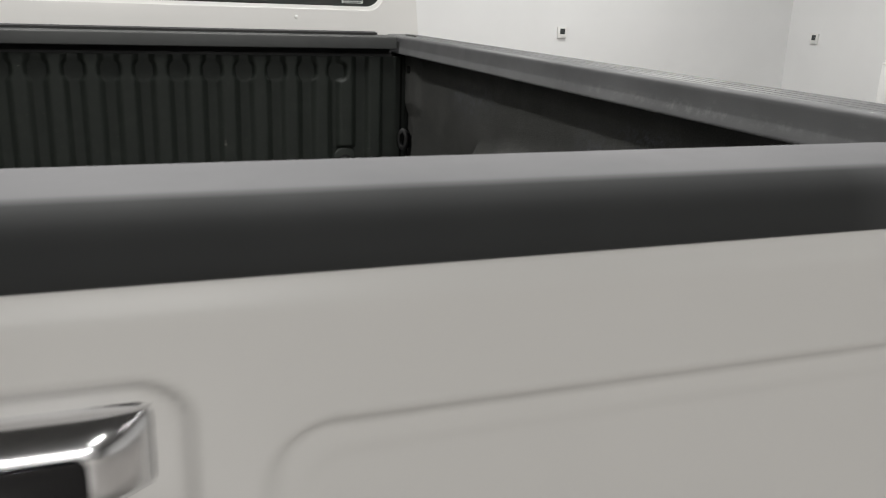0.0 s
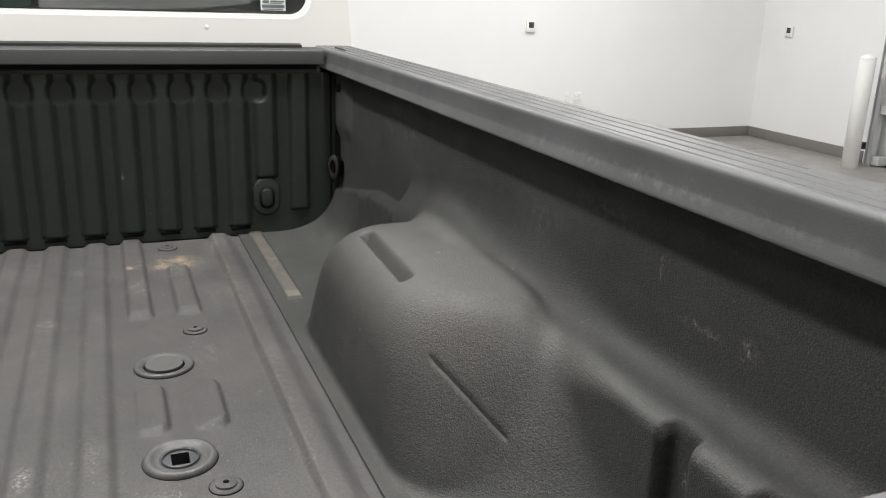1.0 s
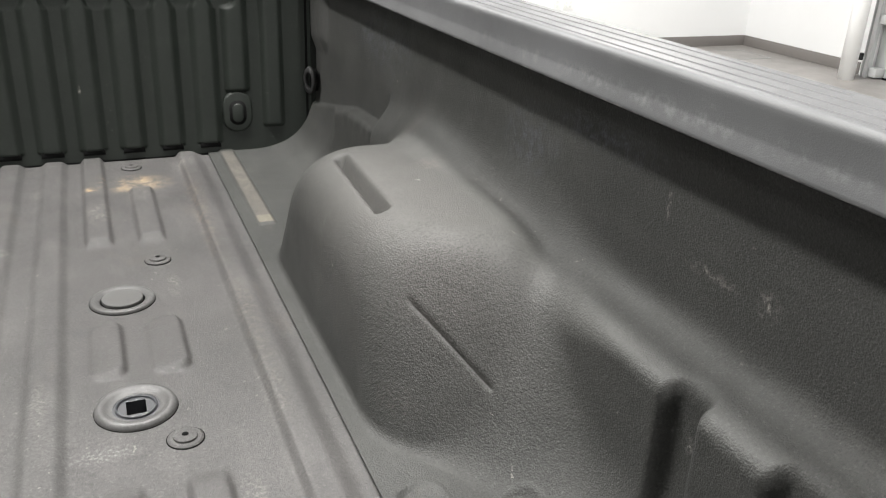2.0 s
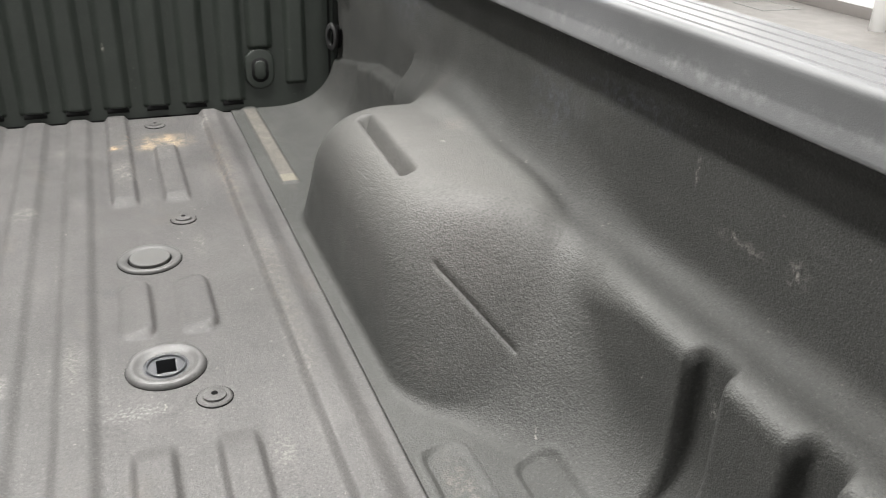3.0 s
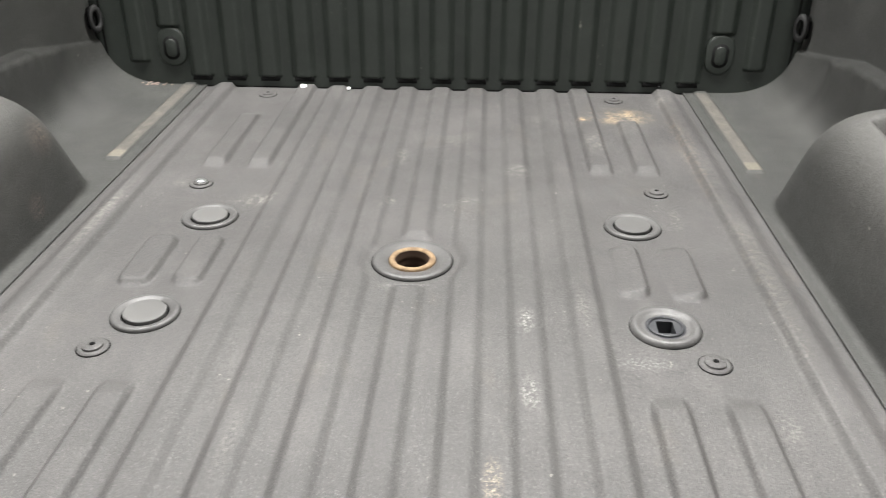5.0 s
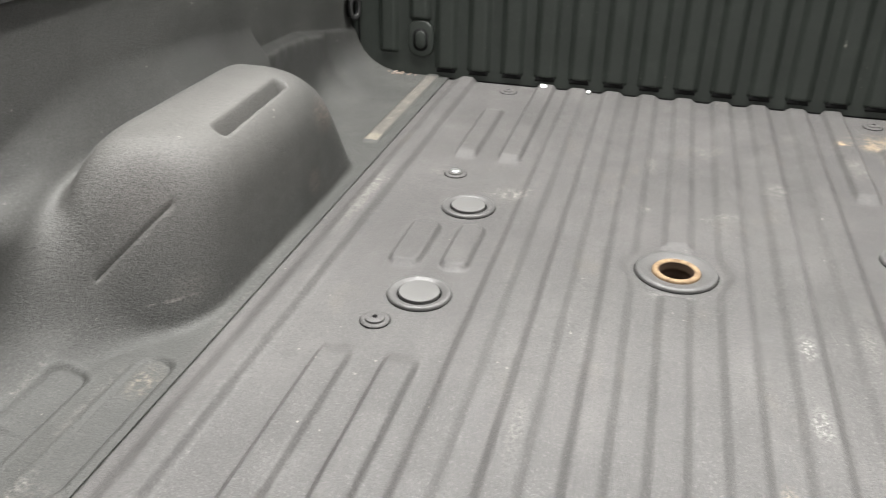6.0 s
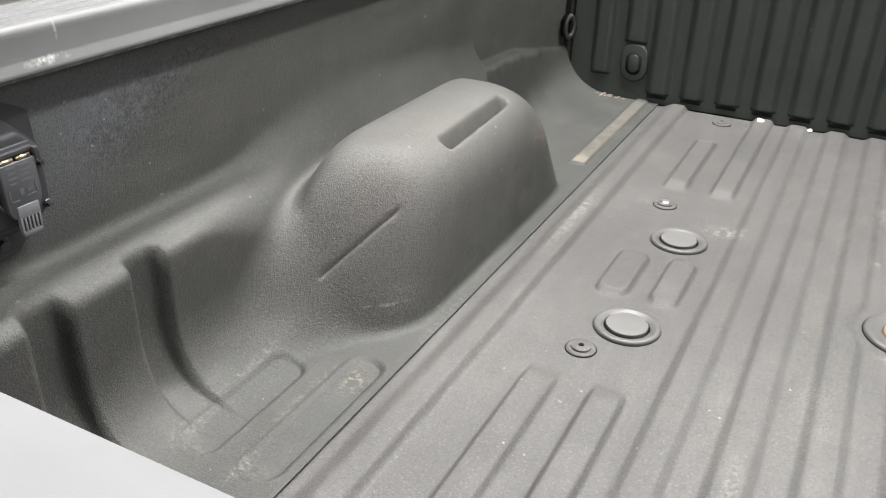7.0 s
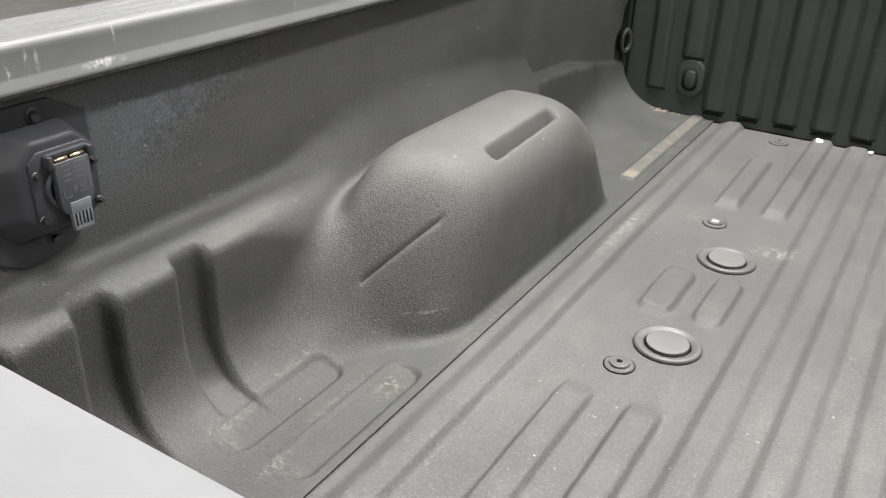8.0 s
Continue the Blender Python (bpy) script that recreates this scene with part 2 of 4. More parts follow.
# Same liner, greener and darkened: the front wall's shade is in the colour.
LINER_WALL = liner_material("shaded_bulkhead_liner", (0.0080, 0.0109, 0.0084), (0.0122, 0.0159, 0.0126), 0.15, 0.58, 0.34, 0.0, [((0.351, 2.108, 1.108), (0.004, 0.03, 0.011), (0.4, 0.38, 0.34), 1.0, 30)])


def plastic_material(name, base, rough, scuff=0.0, spots=(), spec=0.5):
    m = material(name, base, rough, 0.0, 0.0, spec)
    n = Nodes(m)
    col = marks(n, n.mix(n.ramp(n.noise(5, 5, 0.6), 0.35, 0.7), base, tuple(1.35 * c for c in base)), spots)
    if scuff:
        s = n.times(n.ramp(n.noise(30, 5, 0.7, (1.0, 0.5, 1.4)), 0.60, 0.72), n.ramp(n.noise(4, 2), 0.5, 0.62))
        col = n.mix(n.times(s, scuff), col, (0.34, 0.33, 0.31))
    n.set("Base Color", col)
    n.set("Roughness", n.ramp(n.noise(14, 4), 0.3, 0.7, rough - 0.06, rough + 0.08))
    n.set("Normal", n.bump(n.noise(700, 2, 0.5), 0.25, 0.0008))
    return m


CHALK = (0.42, 0.42, 0.40)
RAIL_MARKS = [
    ((-0.885, 0.369, 1.398), (0.03, 0.003, 0.018), CHALK, 0.9, 60),
    ((-0.885, 0.390, 1.402), (0.03, 0.003, 0.018), CHALK, 0.9, 60),
    ((-0.885, 0.401, 1.405), (0.03, 0.003, 0.014), CHALK, 0.8, 60),
    ((-0.885, 0.475, 1.388), (0.03, 0.030, 0.006), CHALK, 0.8, 45),
    ((-0.885, 0.492, 1.415), (0.03, 0.002, 0.012), CHALK, 0.7, 40),
    ((-0.885, 0.778, 1.399), (0.03, 0.003, 0.020), CHALK, 0.6, 50),
    ((-0.885, 0.800, 1.3725), (0.03, 0.900, 0.0035), CHALK, 0.8, 35),
    ((0.885, 0.900, 1.3725), (0.03, 1.000, 0.0035), CHALK, 0.8, 35),
    ((0.885, 0.700, 1.3900), (0.03, 0.500, 0.012), (0.20, 0.20, 0.20), 0.6, 30),
]
RAIL_PLASTIC = plastic_material("grained_rail_plastic", (0.080, 0.081, 0.083), 0.50, 0.35, RAIL_MARKS, 0.45)
CAP_PLASTIC = plastic_material("grained_cap_plastic", (0.026, 0.0275, 0.027), 0.50)


def lit_cap_material():
    """Black plastic, painted lighter on its upward side and right end as if lit."""
    m = material("lit_top_plastic", (0.12, 0.12, 0.12), 0.75, 0.0, 0.0, 0.25)
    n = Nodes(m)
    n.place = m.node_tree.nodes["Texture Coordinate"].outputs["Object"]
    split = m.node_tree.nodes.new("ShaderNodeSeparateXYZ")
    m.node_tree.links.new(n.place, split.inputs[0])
    lit_top = n.ramp(split.outputs["Y"], -0.0375, -0.0300)
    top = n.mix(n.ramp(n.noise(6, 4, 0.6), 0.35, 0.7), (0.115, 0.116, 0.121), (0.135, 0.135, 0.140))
    # The right end is lightened too, its lighting put into the colour.
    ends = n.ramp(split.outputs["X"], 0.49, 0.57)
    n.set("Base Color", n.mix(lit_top, n.mix(n.times(ends, 0.55), (0.033, 0.0345, 0.035), top), top))
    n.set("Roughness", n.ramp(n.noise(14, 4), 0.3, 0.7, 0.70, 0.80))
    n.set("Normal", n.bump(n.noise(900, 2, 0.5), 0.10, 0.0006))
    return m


LIT_TOP_PLASTIC = lit_cap_material()
BLACK_PLASTIC = plastic_material("black_plastic", (0.019, 0.0195, 0.022), 0.46, 0.0, (), 0.3)
LID = plastic_material("polished_lid", (0.078, 0.077, 0.075), 0.50, 0.15)
GREY_PLASTIC = plastic_material("grey_plastic", (0.034, 0.035, 0.038), 0.48, 0.0, (), 0.35)
PRINT_GREY = plastic_material("raised_print_plastic", (0.048, 0.049, 0.053), 0.5)
TAB_PLASTIC = plastic_material("worn_tab_plastic", (0.075, 0.077, 0.083), 0.5)
GLOSS_BLACK = plastic_material("worn_black_insert", (0.030, 0.031, 0.034), 0.34, 0.25, (), 0.5)
BLACK_GLOSS = material("polished_black", (0.006, 0.006, 0.007), 0.08, 0.0, 0.0, 0.35)
RUBBER = plastic_material("black_rubber", (0.012, 0.012, 0.012), 0.6)


def paint_material(name, base):
    m = material(name, base, 0.35, 0.0, 1.0)
    n = Nodes(m)
    n.set("Base Color", n.mix(n.ramp(n.noise(2.2, 3), 0.3, 0.7), base, tuple(0.96 * c for c in base)))
    n.set("Normal", n.bump(n.noise(1100, 1, 0.5), 0.02, 0.0004))
    return m


WHITE_PAINT = paint_material("white_car_paint", (0.74, 0.73, 0.71))
CHROME = material("chrome", (0.86, 0.86, 0.87), 0.17, 1.0)
STEEL = material("galvanised_steel", (0.42, 0.43, 0.43), 0.38, 0.9)
DARK_STEEL = material("dark_steel", (0.055, 0.055, 0.057), 0.35, 0.8)
# Black that stands in for the dark inside holes, gaps and rib ends.
VOID = material("hollow_shade_black", (0.004, 0.004, 0.004), 0.9, 0.0, 0.0, 0.1)
BRASS = material("brass_pin", (0.42, 0.36, 0.24), 0.35, 1.0)


def rust_material():
    m = material("orange_rust", (0.42, 0.22, 0.08), 0.75, 0.1)
    n = Nodes(m)
    col = n.mix(n.ramp(n.noise(90, 5, 0.7), 0.38, 0.66), (0.225, 0.156, 0.086), (0.110, 0.066, 0.034))
    n.set("Base Color", col)
    n.set("Normal", n.bump(n.noise(400, 3), 0.4, 0.001))
    return m


RUST = rust_material()
LITTER = material("dry_leaf", (0.26, 0.20, 0.165), 0.8)
RUST_DARK = material("dark_rust", (0.040, 0.022, 0.012), 0.7, 0.2)


def wall_material(name, base, scale=1.2):
    m = material(name, base, 0.75)
    n = Nodes(m)
    n.set("Base Color", n.mix(n.ramp(n.noise(scale, 4), 0.3, 0.7), base, tuple(0.955 * c for c in base)))
    n.set("Normal", n.bump(n.noise(140, 3), 0.12, 0.002))
    return m


WALL_PAINT = wall_material("white_wall_paint", (0.82, 0.825, 0.825))
WALL_GREY = wall_material("grey_wall_paint", (0.22, 0.22, 0.215))
CEILING_DECK = wall_material("dark_ceiling_paint", (0.10, 0.10, 0.10))
BASE_GREY = wall_material("grey_vinyl_base", (0.20, 0.185, 0.175))
POST_PAINT = wall_material("white_post_paint", (0.90, 0.90, 0.89), 3)
DOOR_WHITE = wall_material("white_door_panel", (0.74, 0.75, 0.75), 3)
DOOR_GREY = wall_material("grey_zinc_coating", (0.50, 0.51, 0.51), 5)


def concrete_material():
    m = material("sealed_grey_floor", (0.24, 0.225, 0.21), 0.38)
    n = Nodes(m)
    col = n.mix(n.ramp(n.noise(0.9, 6, 0.6), 0.3, 0.7), (0.33, 0.312, 0.297), (0.25, 0.238, 0.226))
    col = n.mix(n.times(n.ramp(n.noise(45, 4, 0.7), 0.45, 0.75), 0.4), col, (0.15, 0.14, 0.135))
    n.set("Base Color", col)
    n.set("Roughness", n.ramp(n.noise(5, 4), 0.3, 0.7, 0.30, 0.48))
    n.set("Normal", n.bump(n.noise(60, 3), 0.08, 0.002))
    return m


CONCRETE = concrete_material()
GLASS = material("tinted_glass", (0.060, 0.062, 0.060), 0.04)
GLASS.node_tree.nodes["Principled BSDF"].inputs["Transmission Weight"].default_value = 0.12
SLIDER_GLASS = material("dark_green_glass", (0.010, 0.020, 0.015), 0.03)
STICKER = material("white_sticker", (0.72, 0.74, 0.72), 0.5)
STICKER_INK = material("grey_sticker_ink", (0.10, 0.11, 0.11), 0.5)
SCREEN_GREY = material("dark_lcd", (0.05, 0.055, 0.055), 0.25)
IVORY = material("white_plastic", (0.80, 0.80, 0.78), 0.35)
# Near-black for joints, plus shade drawn in grooves and behind the handle.
SEAM_BLACK = material("joint_shade_black", (0.006, 0.006, 0.006), 0.8, 0.0, 0.0, 0.1)
TYRE = plastic_material("tyre_rubber", (0.018, 0.018, 0.018), 0.75)


# ---------------------------------------------------------------- mesh helpers
def finish(name, me, mat, parent=None, label="", smooth=True):
    me.materials.append(mat)
    if smooth:
        me.polygons.foreach_set("use_smooth", [True] * len(me.polygons))
    ob = new(name, me)
    ob.parent = parent
    if label:
        ob["label"] = label
    return ob


def part(name, bm, mat, parent=None, label="", smooth=True):
    me = bpy.data.meshes.new(name)
    bmesh.ops.recalc_face_normals(bm, faces=bm.faces)
    bm.to_mesh(me)
    bm.free()
    return finish(name, me, mat, parent, label, smooth)


def crisp(ob, degrees=35):
    """Keep edges sharper than that angle crisp."""
    ob.data.set_sharp_from_angle(angle=radians(degrees))
    return ob


def sheet(name, P, mat, parent=None, label="", keep=None, flip=False):
    """A smooth sheet from a grid of places, shape (n, m, 3); keep: which quads stay."""
    n, m = P.shape[:2]
    ids = np.arange(n * m).reshape(n, m)
    quads = np.stack([ids[:-1, :-1], ids[1:, :-1], ids[1:, 1:], ids[:-1, 1:]], -1).reshape(-1, 4)
    if flip:
        quads = quads[:, ::-1]
    if keep is not None:
        quads = quads[keep.reshape(-1)]
    me = bpy.data.meshes.new(name)
    me.from_pydata(P.reshape(-1, 3).tolist(), [], quads.tolist())
    me.update()
    return finish(name, me, mat, parent, label)


def thicken(ob, t):
    mod = ob.modifiers.new("thickness", "SOLIDIFY")
    mod.thickness, mod.offset = t, -1
    return ob


def box(bm, x0, x1, y0, y1, z0, z1, bevel=0.0, seg=2):
    made = bmesh.ops.create_cube(bm, size=1.0)["verts"]
    bmesh.ops.scale(bm, vec=(x1 - x0, y1 - y0, z1 - z0), verts=made)
    bmesh.ops.translate(bm, vec=((x0 + x1) / 2, (y0 + y1) / 2, (z0 + z1) / 2), verts=made)
    if bevel:
        edges = list({e for v in made for e in v.link_edges})
        bmesh.ops.bevel(bm, geom=edges, offset=bevel, segments=seg, affect="EDGES", profile=0.5)
    return bm


def boxed(name, dims, mat, parent=None, label="", bevel=0.004):
    return crisp(part(name, box(bmesh.new(), *dims, bevel), mat, parent, label), 40)


def turned(profile, seg=40, axis="Z", at=(0, 0, 0), bm=None):
    """A turned solid: profile of (radius, height) points, from the middle of one end to the middle of the other."""
    bm = bm or bmesh.new()
    rings = []
    for r, h in profile:
        if r < 1e-6:
            rings.append([bm.verts.new((0, 0, h))])
        else:
            rings.append([bm.verts.new((r * math.cos(2 * math.pi * k / seg), r * math.sin(2 * math.pi * k / seg), h)) for k in range(seg)])
    for a, b in zip(rings, rings[1:]):
        for k in range(seg):
            j = (k + 1) % seg
            vs = [a[k % len(a)], a[j % len(a)], b[j % len(b)], b[k % len(b)]]
            vs = list(dict.fromkeys(vs))
            if len(vs) > 2:
                bm.faces.new(vs)
    turn = {"Z": Matrix(), "X": Matrix.Rotation(radians(90), 4, "Y"), "Y": Matrix.Rotation(radians(-90), 4, "X")}[axis]
    done = [v for ring in rings for v in ring]
    bmesh.ops.transform(bm, matrix=Matrix.Translation(at) @ turn, verts=done)
    return bm


def extruded(outline, a, b, axis="Y", bm=None):
    """A closed outline of pairs, drawn out from a to b along an axis, with its ends closed."""
    bm = bm or bmesh.new()

    def at(p, s):
        return {"Y": (p[0], s, p[1]), "X": (s, p[0], p[1]), "Z": (p[0], p[1], s)}[axis]

    one = [bm.verts.new(at(p, a)) for p in outline]
    two = [bm.verts.new(at(p, b)) for p in outline]
    n = len(outline)
    for k in range(n):
        bm.faces.new((one[k], one[(k + 1) % n], two[(k + 1) % n], two[k]))
    bm.faces.new(one)
    bm.faces.new(two[::-1])
    return bm


def rounded(w, h, r, seg=6, cx=0.0, cy=0.0):
    """The outline of a rounded rectangle."""
    out = []
    for sx, sy, a0 in ((1, 1, 0), (-1, 1, 90), (-1, -1, 180), (1, -1, 270)):
        for k in range(seg + 1):
            a = radians(a0 + 90 * k / seg)
            out.append((cx + sx * (w / 2 - r) + r * math.cos(a), cy + sy * (h / 2 - r) + r * math.sin(a)))
    return out


def step(v, a, b):
    """Smooth step of an array from 0 at a to 1 at b."""
    s = np.clip((v - a) / (b - a), 0, 1)
    return s * s * (3 - 2 * s)


# ---------------------------------------------------------------- the room
ROOM_X0, ROOM_X1, ROOM_Y0, ROOM_Y1 = -8.0, 7.68, -11.0, 8.06


def structure(name, dims, mat, label, category, bevel=0.0):
    ob = boxed(name, dims, mat, None, "", bevel) if bevel else crisp(part(name, box(bmesh.new(), *dims), mat), 40)
    return tagged(ob, label, category, "", "structure")


structure("ground", (ROOM_X0, ROOM_X1, ROOM_Y0, ROOM_Y1, -0.2, 0.0), CONCRETE, "sealed warm grey concrete showroom floor", "floor")
structure("wall_north", (ROOM_X0 - 0.2, ROOM_X1 + 0.2, ROOM_Y1, ROOM_Y1 + 0.2, -0.2, CEIL + 0.2), WALL_PAINT, "plain white painted showroom wall", "wall")
# South and west walls are unseen; their grey is chosen to limit bounced light.
structure("wall_south", (ROOM_X0 - 0.2, ROOM_X1 + 0.2, ROOM_Y0 - 0.2, ROOM_Y0, -0.2, CEIL + 0.2), WALL_GREY, "unseen showroom wall, grey to cut bounced light", "wall")
structure("wall_west", (ROOM_X0 - 0.2, ROOM_X0, ROOM_Y0, ROOM_Y1, -0.2, CEIL + 0.2), WALL_GREY, "unseen showroom wall, grey to cut bounced light", "wall")
DOOR_Y0, DOOR_Y1, DOOR_H = 2.2, 6.20, 3.4
east = box(bmesh.new(), ROOM_X1, ROOM_X1 + 0.2, ROOM_Y0, DOOR_Y0, -0.2, CEIL + 0.2)
box(east, ROOM_X1, ROOM_X1 + 0.2, DOOR_Y1, ROOM_Y1, -0.2, CEIL + 0.2)
box(east, ROOM_X1, ROOM_X1 + 0.2, DOOR_Y0, DOOR_Y1, DOOR_H, CEIL + 0.2)
tagged(part("wall_east", east, WALL_PAINT, None, "", False), "white painted wall with an overhead door opening", "wall", "", "structure")
# Unseen ceiling, made dark to weaken the light bouncing down.
structure("ceiling", (ROOM_X0, ROOM_X1, ROOM_Y0, ROOM_Y1, CEIL, CEIL + 0.2), CEILING_DECK, "unseen ceiling over the showroom, dark to cut bounced light", "ceiling")
BB = 0.118
structure("baseboard_north", (ROOM_X0, ROOM_X1 - 0.014, ROOM_Y1 - 0.014, ROOM_Y1, 0.0, BB), BASE_GREY, "grey vinyl baseboard along a white wall", "baseboard", 0.003)
structure("baseboard_east", (ROOM_X1 - 0.014, ROOM_X1, DOOR_Y1 + 0.12, ROOM_Y1, 0.0, BB), BASE_GREY, "grey vinyl baseboard along a white wall", "baseboard", 0.003)

for lx, ly, watts in LAMP_ROWS:
    fixture = tagged(new("light_fixture"), "white steel housing of an unseen, added ceiling strip light", "light fixture", "ceiling light housings")
    fixture.location = (lx, ly, CEIL)
    part("housing", extruded([(-0.17, 0.0), (-0.17, -0.05), (-0.10, -0.11), (0.10, -0.11), (0.17, -0.05), (0.17, 0.0)], -0.65, 0.65), IVORY, fixture, "", False)


def thermostat(at, turn):
    ob = tagged(new("thermostat"), "small white wall thermostat with a grey screen", "thermostat", "wall thermostats")
    ob.matrix_world = Matrix.Translation(at) @ pose(0, 0, 0, 0, 0, turn)
    crisp(part("casing", box(bmesh.new(), -0.055, 0.055, -0.028, 0.0, -0.06, 0.06, 0.006), IVORY, ob))
    crisp(part("screen", box(bmesh.new(), -0.030, 0.030, -0.031, -0.026, -0.018, 0.042, 0.002), SCREEN_GREY, ob, "dark grey display"))
    crisp(part("button_bar", box(bmesh.new(), -0.028, 0.028, -0.030, -0.026, -0.046, -0.032, 0.001), STICKER, ob))
    return ob


thermostat((4.565, ROOM_Y1, 1.260), 0)
thermostat((ROOM_X1, 7.61, 1.270), -90)


def wall_plate(x, wide, gangs):
    ob = tagged(new("socket_plate"), "white electrical wall plate low on the wall", "wall socket", "wall sockets")
    ob.location = (x, ROOM_Y1, 0.500)
    crisp(part("plate", box(bmesh.new(), -wide / 2, wide / 2, -0.007, 0.0, -0.06, 0.06, 0.003), IVORY, ob))
    for g in range(gangs):
        cx = (g - (gangs - 1) / 2) * 0.046
        for cz in (-0.022, 0.022):
            crisp(part("outlet", box(bmesh.new(), cx - 0.014, cx + 0.014, -0.0095, -0.006, cz - 0.015, cz + 0.015, 0.002), STICKER, ob))
    return ob


wall_plate(5.06, 0.075, 1)
wall_plate(5.20, 0.120, 2)

# bollard
bollard = tagged(new("bollard"), "white painted steel safety bollard with a domed top", "bollard")
bollard.location = (7.312, 6.145, 0.0)
part("post", turned([(0, 0), (0.079, 0), (0.079, 1.080), (0.077, 1.086), (0, 1.086)], 48), POST_PAINT, bollard)
part("cap", turned([(0, 1.082), (0.083, 1.082), (0.083, 1.090), (0.050, 1.112), (0.018, 1.127), (0, 1.130)], 48), POST_PAINT, bollard, "shallow conical white cap")

# overhead door and its track
door = tagged(new("overhead_door"), "white sectional overhead door, closed", "garage door", "", "structure")
door.location = (ROOM_X1 + 0.08, 0, 0)
for k in range(6):
    z0 = -0.03 + 0.61 * k
    crisp(part("panel", box(bmesh.new(), -0.025, 0.025, DOOR_Y0 + 0.005, DOOR_Y1 - 0.20, max(z0, 0.01), z0 + 0.604, 0.008), DOOR_WHITE, door))
    crisp(part("end_stile", box(bmesh.new(), -0.034, 0.025, DOOR_Y1 - 0.198, DOOR_Y1 - 0.010, max(z0, 0.01), z0 + 0.604, 0.004), DOOR_GREY, door, "grey painted steel end stile"))
    crisp(part("strut", box(bmesh.new(), -0.075, -0.026, DOOR_Y0 + 0.02, DOOR_Y1 - 0.06, z0 + 0.525, z0 + 0.560, 0.012), DOOR_WHITE, door))
track = tagged(new("door_track"), "galvanised steel overhead door track with rollers", "door track")
track.location = (ROOM_X1, DOOR_Y1, 0)
crisp(part("jamb_angle", extruded([(-0.12, 0.000), (-0.12, 0.004), (-0.004, 0.004), (-0.004, 0.075), (0.0, 0.075), (0.0, 0.000)], 0.0, 3.4, "Z"), DOOR_GREY, track))
crisp(part("channel", extruded([(-0.10, -0.055), (-0.10, -0.010), (-0.097, -0.010), (-0.097, -0.052), (-0.050, -0.052), (-0.050, -0.010), (-0.047, -0.010), (-0.047, -0.055)], 0.0, 3.4, "Z"), DOOR_GREY, track))
crisp(part("safety_sensor", box(bmesh.new(), -0.150, -0.105, 0.010, 0.050, 0.165, 0.235, 0.005), BLACK_PLASTIC, track, "small black door sensor"))
for z in (0.06, 0.58, 1.19, 1.80):
    crisp(part("hinge_bracket", box(bmesh.new(), -0.085, 0.040, -0.150, -0.060, z - 0.045, z + 0.045, 0.004), DOOR_GREY, track))
    part("roller", turned([(0, -0.012), (0.022, -0.012), (0.024, 0), (0.022, 0.012), (0, 0.012)], 20, "Y", (-0.074, -0.035, z)), DARK_STEEL, track)
    part("roller_stem", turned([(0, -0.11), (0.006, -0.11), (0.006, -0.04), (0, -0.04)], 12, "Y", (-0.074, 0.0, z)), STEEL, track)

# hatch in the floor
drain = tagged(new("floor_hatch"), "thin pale metal frame of a square floor hatch", "floor hatch")
drain.location = (7.12, 7.50, 0.0)
drain.scale = (0.85, 0.85, 1.0)
for a in ((-0.30, 0.30, -0.30, -0.275), (-0.30, 0.30, 0.275, 0.30), (-0.30, -0.275, -0.275, 0.275), (0.275, 0.30, -0.275, 0.275)):
    crisp(part("frame_bar", box(bmesh.new(), *a, 0.0, 0.005, 0.001), STEEL, drain))
crisp(part("cover", box(bmesh.new(), -0.272, 0.272, -0.272, 0.272, 0.0, 0.003), CONCRETE, drain))

# ---------------------------------------------------------------- the truck
F = 0.93            # height of the load floor
P_RIB = 0.0914      # spacing of the pressed ribs
FRONT = 2.125       # the bulkhead's plane
truck = tagged(new("pickup_truck"), "white pickup truck with a dark sprayed open load bed", "truck")


def rib(v, centre, half, flank):
    d = np.abs(v - centre)
    return 1 - step(d, half - flank / 2, half + flank / 2)


def span(v, a, b, soft):
    return step(v, a - soft / 2, a + soft / 2) * (1 - step(v, b - soft / 2, b + soft / 2))


SEAM = 0.6315
GOOSE = (0.0, 1.186)
PUCKS = [(-0.386, 1.33), (-0.386, 1.002), (0.386, 1.33), (0.386, 1.004)]
FLOOR_BOLTS = [(-0.449, 1.478), (0.454, 1.480), (-0.428, 0.913), (0.438, 0.918), (-0.450, 2.050), (0.443, 2.047)]


